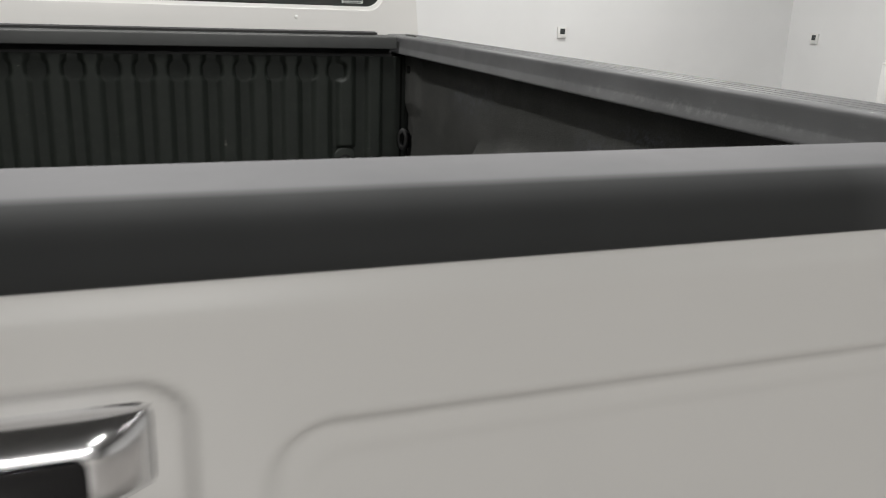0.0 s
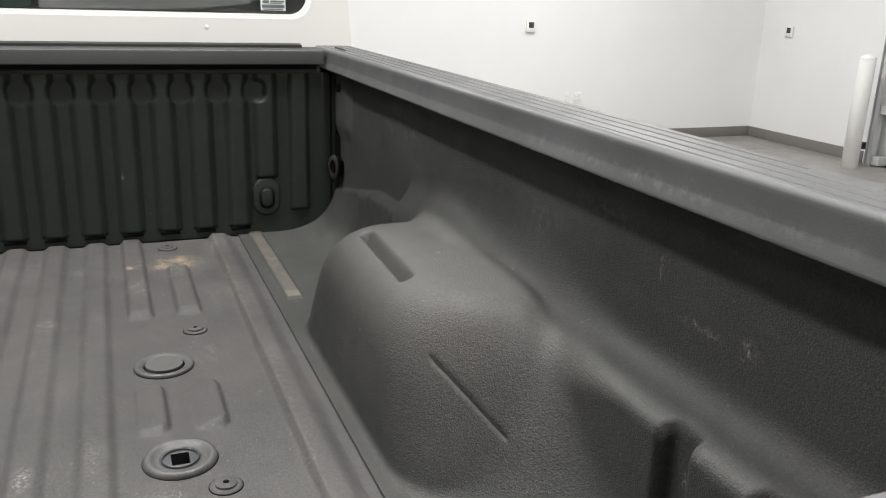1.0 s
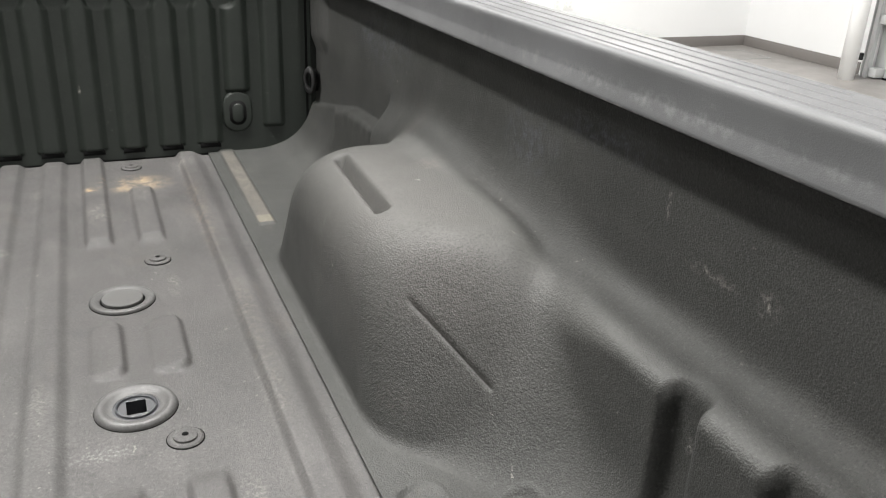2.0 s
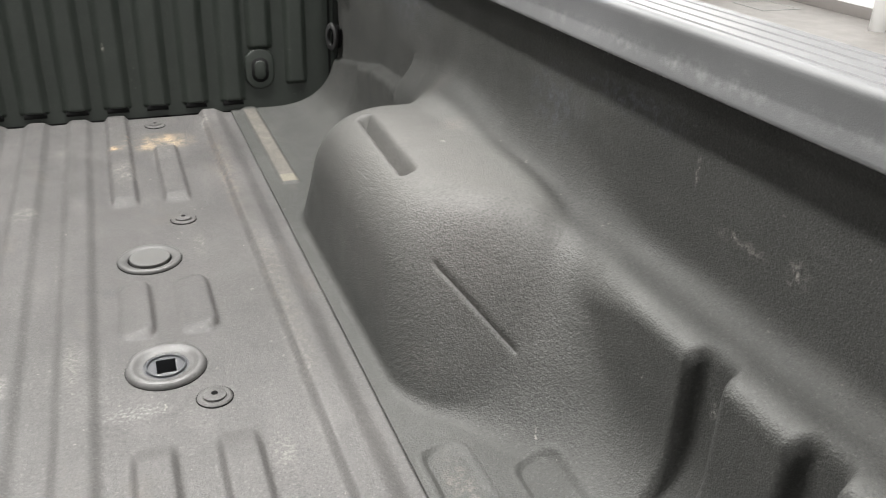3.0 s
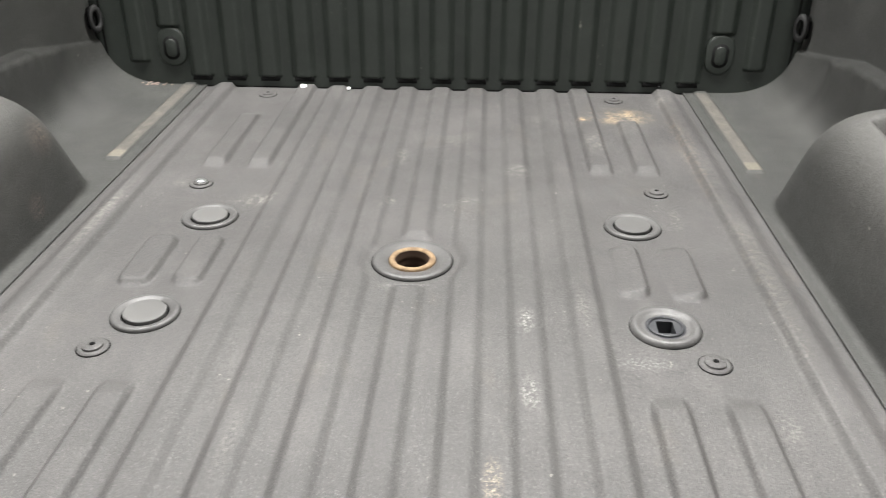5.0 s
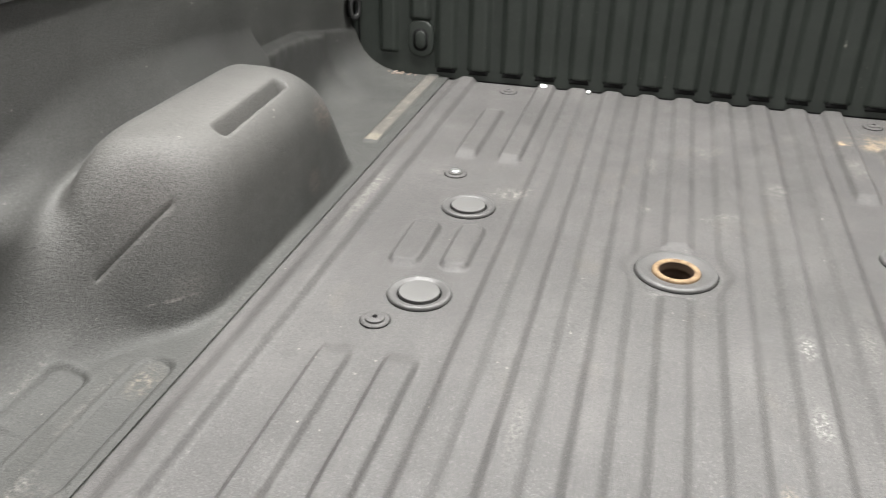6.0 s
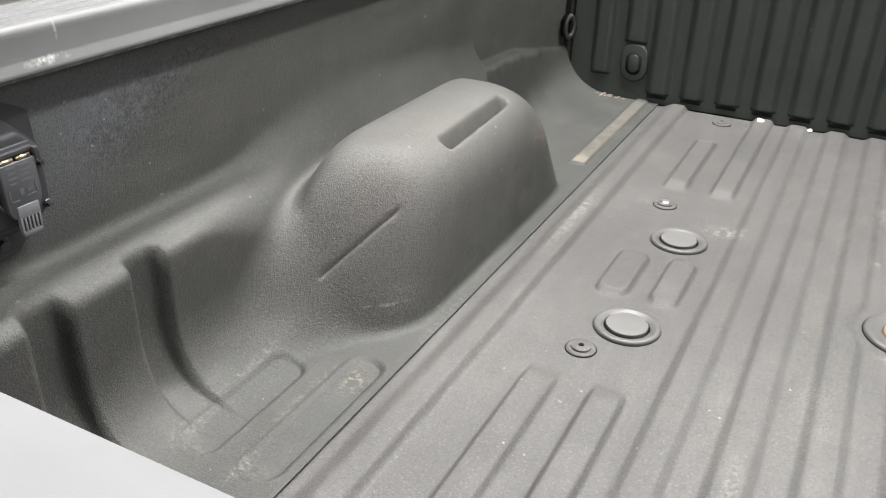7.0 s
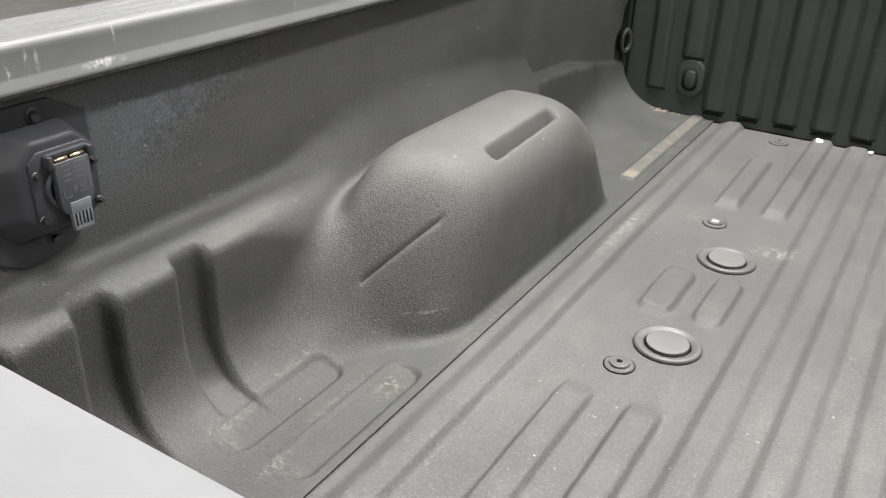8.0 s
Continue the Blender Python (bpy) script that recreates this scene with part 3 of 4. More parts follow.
def load_floor():
    xs = np.linspace(-SEAM + 0.0003, SEAM - 0.0003, 400)
    ys = np.linspace(0.075, 2.118, 332)
    X, Y = np.meshgrid(xs, ys, indexing="ij")
    Z = np.zeros_like(X)
    for k in range(-3, 4):
        Z = np.maximum(Z, 0.90 * rib(X, k * P_RIB, 0.0225, 0.019))
    # the outermost ribs are steep inboard and fade away outboard
    A = np.abs(X)
    Z = np.maximum(Z, 1.20 * step(A, 0.548, 0.563) * (1 - step(A, 0.585, 0.618)))
    for s in (-1, 1):
        for k in (4, 5):
            r = 1.12 * rib(X, s * (0.358 if k == 4 else 0.453), 0.0225, 0.012)
            Z = np.maximum(Z, r * span(Y, -1, 0.825, 0.05))
            Z = np.maximum(Z, r * span(Y, 1.58, 3 if k == 4 else 1.885, 0.04))
        for cx, cy, wide in ((0.440, 1.165, 0.056), (0.356, 1.170, 0.050)):
            q0, q1 = np.abs(X - s * cx) - (wide / 2 - 0.020), np.abs(Y - cy) - 0.062
            loop = np.hypot(np.maximum(q0, 0), np.maximum(q1, 0)) + np.minimum(np.maximum(q0, q1), 0) - 0.020
            lean = 1.0 if s < 0 else 0.30 + 0.75 * step(X, cx - 0.030, cx + 0.015)
            Z = np.maximum(Z, lean * (1 - step(loop, -0.007, 0.002)))
    R = np.hypot(X - GOOSE[0], Y - GOOSE[1])
    Z *= step(R, 0.074, 0.096)
    for px, py in PUCKS:
        Z *= step(np.hypot(X - px, Y - py), 0.056, 0.075)
    Z = 0.0106 * Z
    # hand-built waviness of the pressed sheet
    Z += 0.0012 * np.sin(3.1 * X + 1.3) * np.sin(2.7 * Y) * (1 - (np.abs(X) / SEAM) ** 4)
    Z[:, -1] -= 0.03
    Z[:, 0] -= 0.03
    keep = np.ones((399, 331), bool)
    cx, cy = (X[:-1, :-1] + X[1:, 1:]) / 2, (Y[:-1, :-1] + Y[1:, 1:]) / 2
    keep &= np.hypot(cx - GOOSE[0], cy - GOOSE[1]) > 0.035
    keep &= np.hypot(cx - PUCKS[3][0], cy - PUCKS[3][1]) > 0.024
    ob = sheet("load_floor", np.stack([X, Y, F + Z], -1), LINER_FLOOR, truck, "ribbed load floor with dusty dark grey liner", keep)
    return thicken(ob, 0.002)


load_floor()


def bulkhead():
    xs = np.linspace(-0.905, 0.905, 640)
    zs = np.linspace(0.90, 1.363, 210)
    X, Z = np.meshgrid(xs, zs, indexing="ij")
    H = np.zeros_like(X)
    waist = 0.0235
    for k in range(-7, 8):
        H = np.maximum(H, rib(X, k * P_RIB, waist, 0.022) * step(Z, 0.955, 0.963))
    for s in (-1, 1):
        H = np.maximum(H, rib(X, s * 0.714, waist, 0.020) * step(Z, 1.083, 1.094))
        H = np.maximum(H, rib(X, s * 0.803, 0.0215, 0.016) * step(Z, 0.990, 1.001))
    # round dimples at the upper ends of the valleys pinch the ribs to a neck
    valley = (X / P_RIB) % 1.0 * P_RIB - P_RIB / 2
    q = np.hypot(np.maximum(np.abs(valley) - 0.010, 0), np.maximum(np.abs(Z - 1.318) - 0.008, 0))
    dimple = np.where(np.abs(X) < 0.775, 1 - step(q, 0.014, 0.026), 0.0)
    H = H * (1 - dimple) - 0.06 * dimple
    H = np.where(np.abs(X) > 0.845, np.minimum(H, 1 - step(np.abs(X), 0.845, 0.86)), H)
    Y = FRONT - 0.0135 * H
    ob = sheet("bulkhead", np.stack([X, Y, Z], -1), LINER_WALL, truck, "ribbed front wall of the load bed, green-grey liner darkened as in shade", None, True)
    return thicken(ob, 0.003)


bulkhead()
# Solid black arches draw the shade at the lower rib ends.
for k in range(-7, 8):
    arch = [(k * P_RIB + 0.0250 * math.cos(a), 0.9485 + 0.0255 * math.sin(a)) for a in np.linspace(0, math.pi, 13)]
    part("rib_end_shade", extruded(arch, FRONT + 0.002, FRONT - 0.0138), VOID, truck, "solid black arch for the shade at a pressed rib's lower end")
for s in (-1, 1):
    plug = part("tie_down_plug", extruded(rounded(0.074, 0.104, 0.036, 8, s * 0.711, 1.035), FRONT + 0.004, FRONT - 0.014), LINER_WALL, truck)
    bev = plug.modifiers.new("round", "BEVEL")
    bev.width, bev.segments, bev.limit_method = 0.006, 3, "ANGLE"
    # Flush black oval draws the shade of the plug's groove.
    ring = part("plug_groove", extruded(rounded(0.042, 0.062, 0.020, 8, s * 0.711, 1.033), FRONT - 0.0060, FRONT - 0.0143), SEAM_BLACK, plug)
    mid = part("plug_centre", extruded(rounded(0.028, 0.048, 0.0135, 8, s * 0.711, 1.033), FRONT - 0.0060, FRONT - 0.0170), LINER_WALL, plug)
    bev = mid.modifiers.new("round", "BEVEL")
    bev.width, bev.segments, bev.limit_method = 0.003, 2, "ANGLE"

# Black strip fills the foot gap to draw its darkness.
part("front_gap_shade", box(bmesh.new(), -SEAM, SEAM, 2.1190, FRONT - 0.001, 0.90, F + 0.001), VOID, truck, "black strip for the shade in the gap before the front wall", False)
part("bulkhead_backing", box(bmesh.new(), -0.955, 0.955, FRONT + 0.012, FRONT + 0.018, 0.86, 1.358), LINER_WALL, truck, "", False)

# Added black sheet that keeps the gap under the cap dark.
part("gap_blackout", box(bmesh.new(), -0.955, 0.955, FRONT + 0.040, FRONT + 0.046, 0.86, 1.390), RUBBER, truck, "added black sheet that keeps the gap behind the wall dark", False)
# cap along the top of the bulkhead
cap_line = [(2.0955, 1.386), (2.0937, 1.3880), (2.0935, 1.4165), (2.0947, 1.4205), (2.0980, 1.4232), (2.1025, 1.424), (2.205, 1.424), (2.205, 1.395), (2.118, 1.395), (2.115, 1.386)]
crisp(part("bulkhead_cap", extruded(cap_line, -0.869, 0.866, "X"), CAP_PLASTIC, truck, "matt black plastic cap along the front wall"), 24)
crisp(part("cab_seal", extruded([(2.165, 1.424), (2.165, 1.431), (2.195, 1.434), (2.205, 1.424)], -0.825, 0.825, "X"), RUBBER, truck))


# ---- side panels with wheel housings
def smin(a, b, k):
    h = np.clip(0.5 + 0.5 * (b - a) / k, 0, 1)
    return b * (1 - h) + a * h - k * h * (1 - h)


def smax(a, b, k):
    return -smin(-a, -b, k)


def side_form(x, y, z, out):
    """How far a place (x outwards, z above the load floor) is clear of the pressed side panel."""
    ahead = step(y, 1.540, 1.552)
    over = step(y, 0.72, 0.95) * (1 - ahead)
    notch = sum(np.clip(1 - np.abs((y - yc) / wide) ** 6, 0, 1) ** 0.8 for yc, wide in ((0.528, 0.0285), (0.388, 0.0285), (0.235, 0.050)))
    rag = 0.006 * np.sin(58 * y) + 0.004 * np.sin(133 * y + 1.0)
    lower = 0.852 + 0.026 * over + 0.024 * notch + ahead * (0.040 + 0.25 * rag * step(z, 0.145, 0.180) + 0.020 * step(y, 1.84, 1.93)) - x
    rise = -ahead * (0.033 + 0.05 * np.maximum(y - 1.55, 0) + 0.16 * np.maximum(y - 1.76, 0))
    # a steep fairing arches over the housing
    arch = step(y, 0.70, 1.00) * (1 - ahead)
    fill = step(y, 0.95, 1.28)
    slope = 0.28 + arch * (0.85 - 0.60 * fill)
    inner = 0.212 - arch * (0.016 - 0.038 * fill + 0.030 * step(y, 1.30, 1.55))
    shelf = (z - inner - slope * (x - 0.855 - 0.008 * arch) - rise) / np.sqrt(1 + slope * slope)
    d = smin(smax(lower, shelf, 0.012 - 0.003 * ahead + (0.055 if out < 0 else 0.030) * step(y, 0.62, 0.76) * (1 - ahead)), 0.922 - x, (0.016 if out < 0 else 0.030 - 0.014 * ahead) + (0.016 if out < 0 else 0.026) * over * (1 - 0.75 * step(y, 1.10, 1.50)) - 0.010 * ahead)
    pillar = smax(smax(0.908 - x, 2.010 - y, 0.03), 0.280 - z, 0.02)
    d = smin(d, pillar, 0.02)
    d = smin(d, z, 0.118 - 0.020 * ahead + 0.075 * step(y, 1.75, 1.98))
    house = smax((0.660 + 0.080 * z - x) * 0.997, z - 0.244, 0.105)
    house = smax(house, (y - 1.490 + 0.52 * z) * 0.887, 0.082 if out < 0 else 0.10)
    house = smax(house, 0.86 * (0.643 - y) + 0.510 * z, 0.11)
    house = smax(house, -0.57 * (x - 0.666) - 0.715 * (y - 0.8175) + 0.405 * z, 0.048)
    house = smax(house, 0.90 * (x - 0.862 - out) + 0.43 * (z - (0.236 if out < 0 else 0.230)), 0.030)
    house = smax(house, 0.82 * (x - 0.868 - out) - 0.38 * (y - 0.885) + 0.43 * (z - 0.222), 0.045)
    d = smin(d, house, 0.016 + (0.008 if out < 0 else 0.018) * step(x, 0.68, 0.76) + (0.0 if out < 0 else 0.026) * step(y, 1.00, 1.25) * step(x, 0.79, 0.85) + (0.044 * (1 - step(z, 0.10, 0.215)) if out < 0 else 0.038 * (1 - step(z, 0.08, 0.20))) * step(x, 0.71, 0.80) * (1 - step(y, 0.95, 1.15)))
    along = np.clip(y, 1.026, 1.255)
    slot = np.hypot(x - (0.7195 if out < 0 else 0.7340) - 0.030 * (along - 1.16), y - along)
    d = d + 0.0190 * (1 - step(slot, 0.001, 0.0150)) * step(z, 0.15, 0.20)
    low = 1 - step(z, 0.05, 0.09)
    for px, py, hx, hy in ((0.672, 0.605, 0.026, 0.132), (0.765, 0.575, 0.026, 0.105)):
        q0, q1 = np.abs(x - px) - (hx - 0.022), np.abs(y - py) - (hy - 0.022)
        pad = np.hypot(np.maximum(q0, 0), np.maximum(q1, 0)) + np.minimum(np.maximum(q0, q1), 0) - 0.022
        d = d + low * (0.0056 * (1 - 0.75 * step(x, px - hx, px + hx)) * (1 - step(pad, -0.005, 0.002)) - 0.0012 * np.exp(-((pad - 0.004) / 0.003) ** 2))
    d = d - 0.005 * low * span(x, 0.660, 0.692, 0.008) * span(y, 1.592, 2.2, 0.012)
    return d


def side_panel(s):
    us = np.linspace(0.0439, 0.4996, 217)
    ys = np.linspace(0.070, 2.128, 580)
    U, Y = np.meshgrid(us, ys, indexing="ij")
    ca, sa = math.cos(radians(24)), math.sin(radians(24))
    W = np.full_like(U, 0.02)
    for _ in range(80):
        W = W + 0.75 * side_form(0.45 + U * ca + W * sa, Y, 0.30 + U * sa - W * ca, 0.032 if s > 0 else -0.008)
    # the fine crease pressed into the sloping end of the housing
    gy0, gu0, gy1, gu1 = 0.876, 0.2774 * ca - 0.1574 * sa, 0.775, 0.3364 * ca - 0.2164 * sa
    t = np.clip(((Y - gy0) * (gy1 - gy0) + (U - gu0) * (gu1 - gu0)) / ((gy1 - gy0) ** 2 + (gu1 - gu0) ** 2), 0, 1)
    dist = np.hypot(Y - gy0 - t * (gy1 - gy0), U - gu0 - t * (gu1 - gu0))
    W = W + 0.0062 * np.exp(-((dist / 0.0034) ** 2))
    X, Z = 0.45 + U * ca + W * sa, 0.30 + U * sa - W * ca
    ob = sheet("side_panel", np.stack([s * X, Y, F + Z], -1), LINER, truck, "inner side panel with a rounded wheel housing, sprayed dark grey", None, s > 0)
    return thicken(ob, 0.003)


for s in (-1, 1):
    side_panel(s)
    seam = box(bmesh.new(), s * SEAM - 0.0005, s * SEAM + 0.0005, 0.08, 2.10, F - 0.012, F - 0.0004)
    part("floor_seam", seam, LINER_WALL, truck, "", False)
    # slot and tie-down loop at the front corner
    part("corner_slot", extruded(rounded(0.011, 0.022, 0.005, 4, 2.076, 1.327), s * 0.8965, s * 0.915, "X"), VOID, truck)
    loop = turned([(0.019, -0.005), (0.029, -0.006), (0.032, 0.0), (0.029, 0.006), (0.019, 0.005), (0.017, 0.0), (0.019, -0.005)], 28, "X")
    bmesh.ops.scale(loop, vec=(1, 0.62, 1.12), verts=loop.verts)
    bmesh.ops.transform(loop, matrix=Matrix.Translation((s * 0.893, 2.096, 1.110)) @ Matrix.Rotation(radians(s * 28), 4, "Z"), verts=loop.verts)
    ring = part("tie_down_loop", loop, RUBBER, truck, "black tie-down ring in the front corner")
    part("loop_pocket", extruded(rounded(0.030, 0.056, 0.014, 6, 2.100, 1.110), s * 0.8975, s * 0.912, "X"), VOID, ring)
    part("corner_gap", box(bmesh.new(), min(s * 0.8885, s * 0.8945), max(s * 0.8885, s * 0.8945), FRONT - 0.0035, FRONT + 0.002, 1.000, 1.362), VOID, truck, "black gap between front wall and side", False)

# ---- rail caps
def rail_outline(lift):
    pts = [(0.8835, 1.3710), (0.8775, 1.3712), (0.8758, 1.3722), (0.8753, 1.3738), (0.8757, 1.3762), (0.8790, 1.3900), (0.8796, 1.3935), (0.8797, 1.4150)]
    pts = [(a, b + lift * step(b, 1.3935, 1.375)) for a, b in pts]
    pts += [(0.8877 - 0.008 * math.cos(a), 1.4182 + 0.008 * math.sin(a)) for a in np.linspace(0.15, math.pi / 2, 7)]
    for k in range(4):
        x = 0.8935 + 0.0210 * k
        pts += [(x, 1.4262), (x + 0.0014, 1.4240), (x + 0.0030, 1.4233), (x + 0.0046, 1.4240), (x + 0.0060, 1.4262)]
    return pts + [(0.979, 1.4250), (0.985, 1.420), (0.987, 1.411), (0.987, 1.385), (0.982, 1.385), (0.980, 1.410), (0.900, 1.411), (0.893, 1.405), (0.892, 1.385), (0.889, 1.371)]


for s in (-1, 1):
    out, lift = (0.010, 0.0065) if s < 0 else (-0.003, 0.0015)
    both = extruded([(s * (a + out), b) for a, b in rail_outline(lift)], 0.02, 2.235)
    fill = [(0.9562, 1.4240), (0.9558, 1.42625), (0.9632, 1.42625), (0.9628, 1.4240)]
    extruded([(s * (a + out), b) for a, b in fill], 0.0205, 0.508, "Y", both)
    crisp(part("rail_cap", both, RAIL_PLASTIC, truck, "scuffed grey plastic rail cap with lengthwise grooves"), 32)

# ---- painted outer sides of the bed, with wheel arches
for s in (-1, 1):
    bm = bmesh.new()
    out = [(0.0, 1.385), (2.235, 1.385), (2.235, 0.55)]
    out += [(1.19 + 0.50 * math.cos(a), 0.55 + 0.42 * math.sin(a)) for a in np.linspace(0, math.pi, 25)] + [(0.0, 0.60)]
    extruded([(a, b) for a, b in out], s * 0.962, s * 0.982, "X", bm)
    crisp(part("bed_side", bm, WHITE_PAINT, truck, "white painted outer bed side"), 30)

# ---- tailgate
def tailgate():
    half = 0.80
    xs, zs = np.linspace(-half, half, 420), np.linspace(0.90, 1.4068, 150)
    X, Z = np.meshgrid(xs, zs, indexing="ij")

    def inset(cx, cz, w, h, r, soft):
        q0, q1 = np.abs(X - cx) - (w / 2 - r), np.abs(Z - cz) - (h / 2 - r)
        d = np.hypot(np.maximum(q0, 0), np.maximum(q1, 0)) + np.minimum(np.maximum(q0, q1), 0) - r
        return 1 - step(d, -soft, 0.0)

    D = 0.007 * inset(0.0, 1.304, 0.250, 0.122, 0.026, 0.006)
    for s in (-1, 1):
        D = D + 0.0056 * inset(s * 0.458, 1.142, 0.606, 0.386, 0.034, 0.007)
        D = D + 0.0010 * inset(s * 0.458, 1.142, 0.566, 0.346, 0.024, 0.006)
    Yo = -0.052 + D + 0.010 * step(Z, 1.390, 1.4085) * 0.4
    gate = sheet("tailgate", np.stack([X, Yo, Z], -1), WHITE_PAINT, truck, "white painted tailgate, closed, with pressed panels")
    shell = bmesh.new()
    box(shell, -half, half, -0.038, 0.034, 0.90, 1.395)
    part("gate_frame", shell, WHITE_PAINT, gate, "", False)
    crisp(part("inner_panel", box(bmesh.new(), -half, half, 0.0345, 0.050, 0.92, 1.398, 0.006), LINER, gate, "inner face of the tailgate, sprayed dark grey"))
    line = [(-0.048, 1.4068), (-0.0512, 1.4085), (-0.0522, 1.4115), (-0.0520, 1.4180), (-0.0500, 1.4260), (-0.0465, 1.4330), (-0.0420, 1.4380), (-0.0372, 1.4411), (-0.0325, 1.4427), (-0.0260, 1.4433)]
    line += [(0.005, 1.4432), (0.040, 1.4414), (0.0535, 1.4396), (0.0595, 1.4355), (0.061, 1.428), (0.061, 1.400), (0.055, 1.398), (-0.043, 1.398)]
    crisp(part("top_cap", extruded(line, -half, half, "X"), LIT_TOP_PLASTIC, gate, "black plastic cap along the tailgate top, painted grey above as if lit"), 40)
    # handle
    bow = [(-0.0440, 1.3515), (-0.0490, 1.3520), (-0.0545, 1.3500), (-0.0605, 1.3450), (-0.0640, 1.3395), (-0.0650, 1.3340), (-0.0648, 1.3220), (-0.0635, 1.3150), (-0.0600, 1.3105), (-0.0540, 1.3085), (-0.0440, 1.3085)]
    hb = bmesh.new()
    rings = []
    for x in [s * v for s in (-1, 1) for v in (0.1055, 0.1050, 0.1025, 0.0980, 0.0920, 0.0850, 0.0790)]:
        sink = min(1.0, max(0.0, (abs(x) - 0.078) / 0.0275)) ** 2.2
        rings.append((x, [hb.verts.new((x, -0.044 + (b + 0.044) * (1 - 0.80 * sink), 1.330 + (c - 1.330) * (1 - 0.10 * sink))) for b, c in bow]))
    rings.sort(key=lambda r: r[0])
    for (_, a), (_, b) in zip(rings, rings[1:]):
        for k in range(len(bow)):
            j = (k + 1) % len(bow)
            hb.faces.new((a[k], a[j], b[j], b[k]))
    hb.faces.new(rings[0][1])
    hb.faces.new(rings[-1][1][::-1])
    handle = crisp(part("handle", hb, CHROME, gate, "polished chrome tailgate handle"), 50)
    # Added black plate in place of a dark reflection in the chrome.
    insert = part("handle_reflection", extruded(rounded(0.160, 0.0225, 0.005, 5, 0.0, 1.3265), -0.0630, -0.0660), BLACK_GLOSS, handle, "glossy black plate painting a dark reflection on the handle")
    bev = insert.modifiers.new("round", "BEVEL")
    bev.width, bev.segments, bev.limit_method = 0.0010, 2, "ANGLE"
    # Black plate behind the handle draws the thin shadow around it.
    part("handle_shadow", extruded(rounded(0.2130, 0.0440, 0.008, 6, 0.0, 1.3296), -0.0405, -0.0453), SEAM_BLACK, gate)
    return gate


tailgate()

# ---- cab back with its window
def cab():
    back, y0 = bmesh.new(), 2.245
    hole = rounded(1.74, 0.42, 0.055, 8, 0.0, 1.705)
    outer = [(0.985, 1.10), (0.985, 1.42), (0.972, 1.55), (0.93, 1.80), (0.88, 1.96), (0.80, 2.01)]
    outer = outer + [(-a, b) for a, b in outer[::-1]]
    loops = []
    for depth in (y0, y0 + 0.05):
        o = [back.verts.new((a, depth, b)) for a, b in outer]
        i = [back.verts.new((a, depth, b)) for a, b in hole]
        edges = [back.edges.new((l[k], l[(k + 1) % len(l)])) for l in (o, i) for k in range(len(l))]
        bmesh.ops.triangle_fill(back, edges=edges, use_beauty=True)
        loops.append((o, i))
    for a, b in zip(*loops):
        for k in range(len(a)):
            j = (k + 1) % len(a)
            back.faces.new((a[k], a[j], b[j], b[k]))
    crisp(part("cab_back", back, WHITE_PAINT, truck, "white painted back of the cab", False), 40)
    part("cab_plug", turned([(0, 0.004), (0.006, 0.004), (0.006, -0.0003), (0.005, -0.0007), (0, -0.0008)], 16, "Y", (0.589, y0, 1.470)), WHITE_PAINT, truck)
    # shell of the cab
    shell = bmesh.new()
    for s in (-1, 1):
        extruded([(s * 0.985, 0.60), (s * 0.985, 1.42), (s * 0.93, 1.80), (s * 0.88, 1.96), (s * 0.85, 1.96), (s * 0.90, 1.80), (s * 0.955, 1.42), (s * 0.955, 0.60)], y0 + 0.05, 4.2, "Y", shell)
    box(shell, -0.88, 0.88, y0 + 0.05, 4.2, 1.96, 2.01)
    box(shell, -0.985, 0.985, y0 + 0.05, 4.2, 0.55, 0.60)
    box(shell, -0.985, 0.985, 4.2, 4.25, 0.55, 2.01)
    box(shell, -0.985, 0.985, y0, y0 + 0.05, 0.55, 1.098)
    crisp(part("cab_shell", shell, WHITE_PAINT, truck), 40)
    trim = bmesh.new()
    box(trim, -0.95, 0.95, y0 + 0.055, 4.19, 0.605, 0.66)
    box(trim, -0.95, 0.95, 4.12, 4.19, 0.66, 1.95)
    box(trim, -0.84, 0.84, y0 + 0.055, 4.12, 1.93, 1.955)
    for s in (-1, 1):
        box(trim, s * 0.90 - 0.02, s * 0.90 + 0.02, y0 + 0.06, 4.12, 0.66, 1.40)
    part("cab_lining", trim, BLACK_PLASTIC, truck, "dark cab interior", False)
    # window
    pane = part("rear_window", extruded(rounded(1.756, 0.436, 0.060, 8, 0.0, 1.705), y0 + 0.014, y0 + 0.020), GLASS, truck, "dark tinted sliding rear window")
    pane.visible_shadow = False
    gasket = bmesh.new()
    o, i = rounded(1.742, 0.422, 0.056, 8, 0.0, 1.705), rounded(1.716, 0.396, 0.046, 8, 0.0, 1.705)
    n = len(o)
    va = [[gasket.verts.new((a, y, b)) for a, b in l] for y, l in ((y0 + 0.003, o), (y0 + 0.003, i), (y0 + 0.013, i), (y0 + 0.013, o))]
    for q in range(4):
        for k in range(n):
            gasket.faces.new((va[q][k], va[q][(k + 1) % n], va[(q + 1) % 4][(k + 1) % n], va[(q + 1) % 4][k]))
    crisp(part("gasket", gasket, IVORY, pane, "pale bright window edge"), 40)
    part("slider_pane", box(bmesh.new(), -0.176, 0.176, y0 + 0.0105, y0 + 0.0130, 1.512, 1.898), SLIDER_GLASS, pane, "darker sliding middle pane", False)
    for x in (-0.184, 0.184):
        crisp(part("slider_frame", box(bmesh.new(), x - 0.008, x + 0.008, y0 + 0.006, y0 + 0.0135, 1.512, 1.898, 0.002), RUBBER, pane))
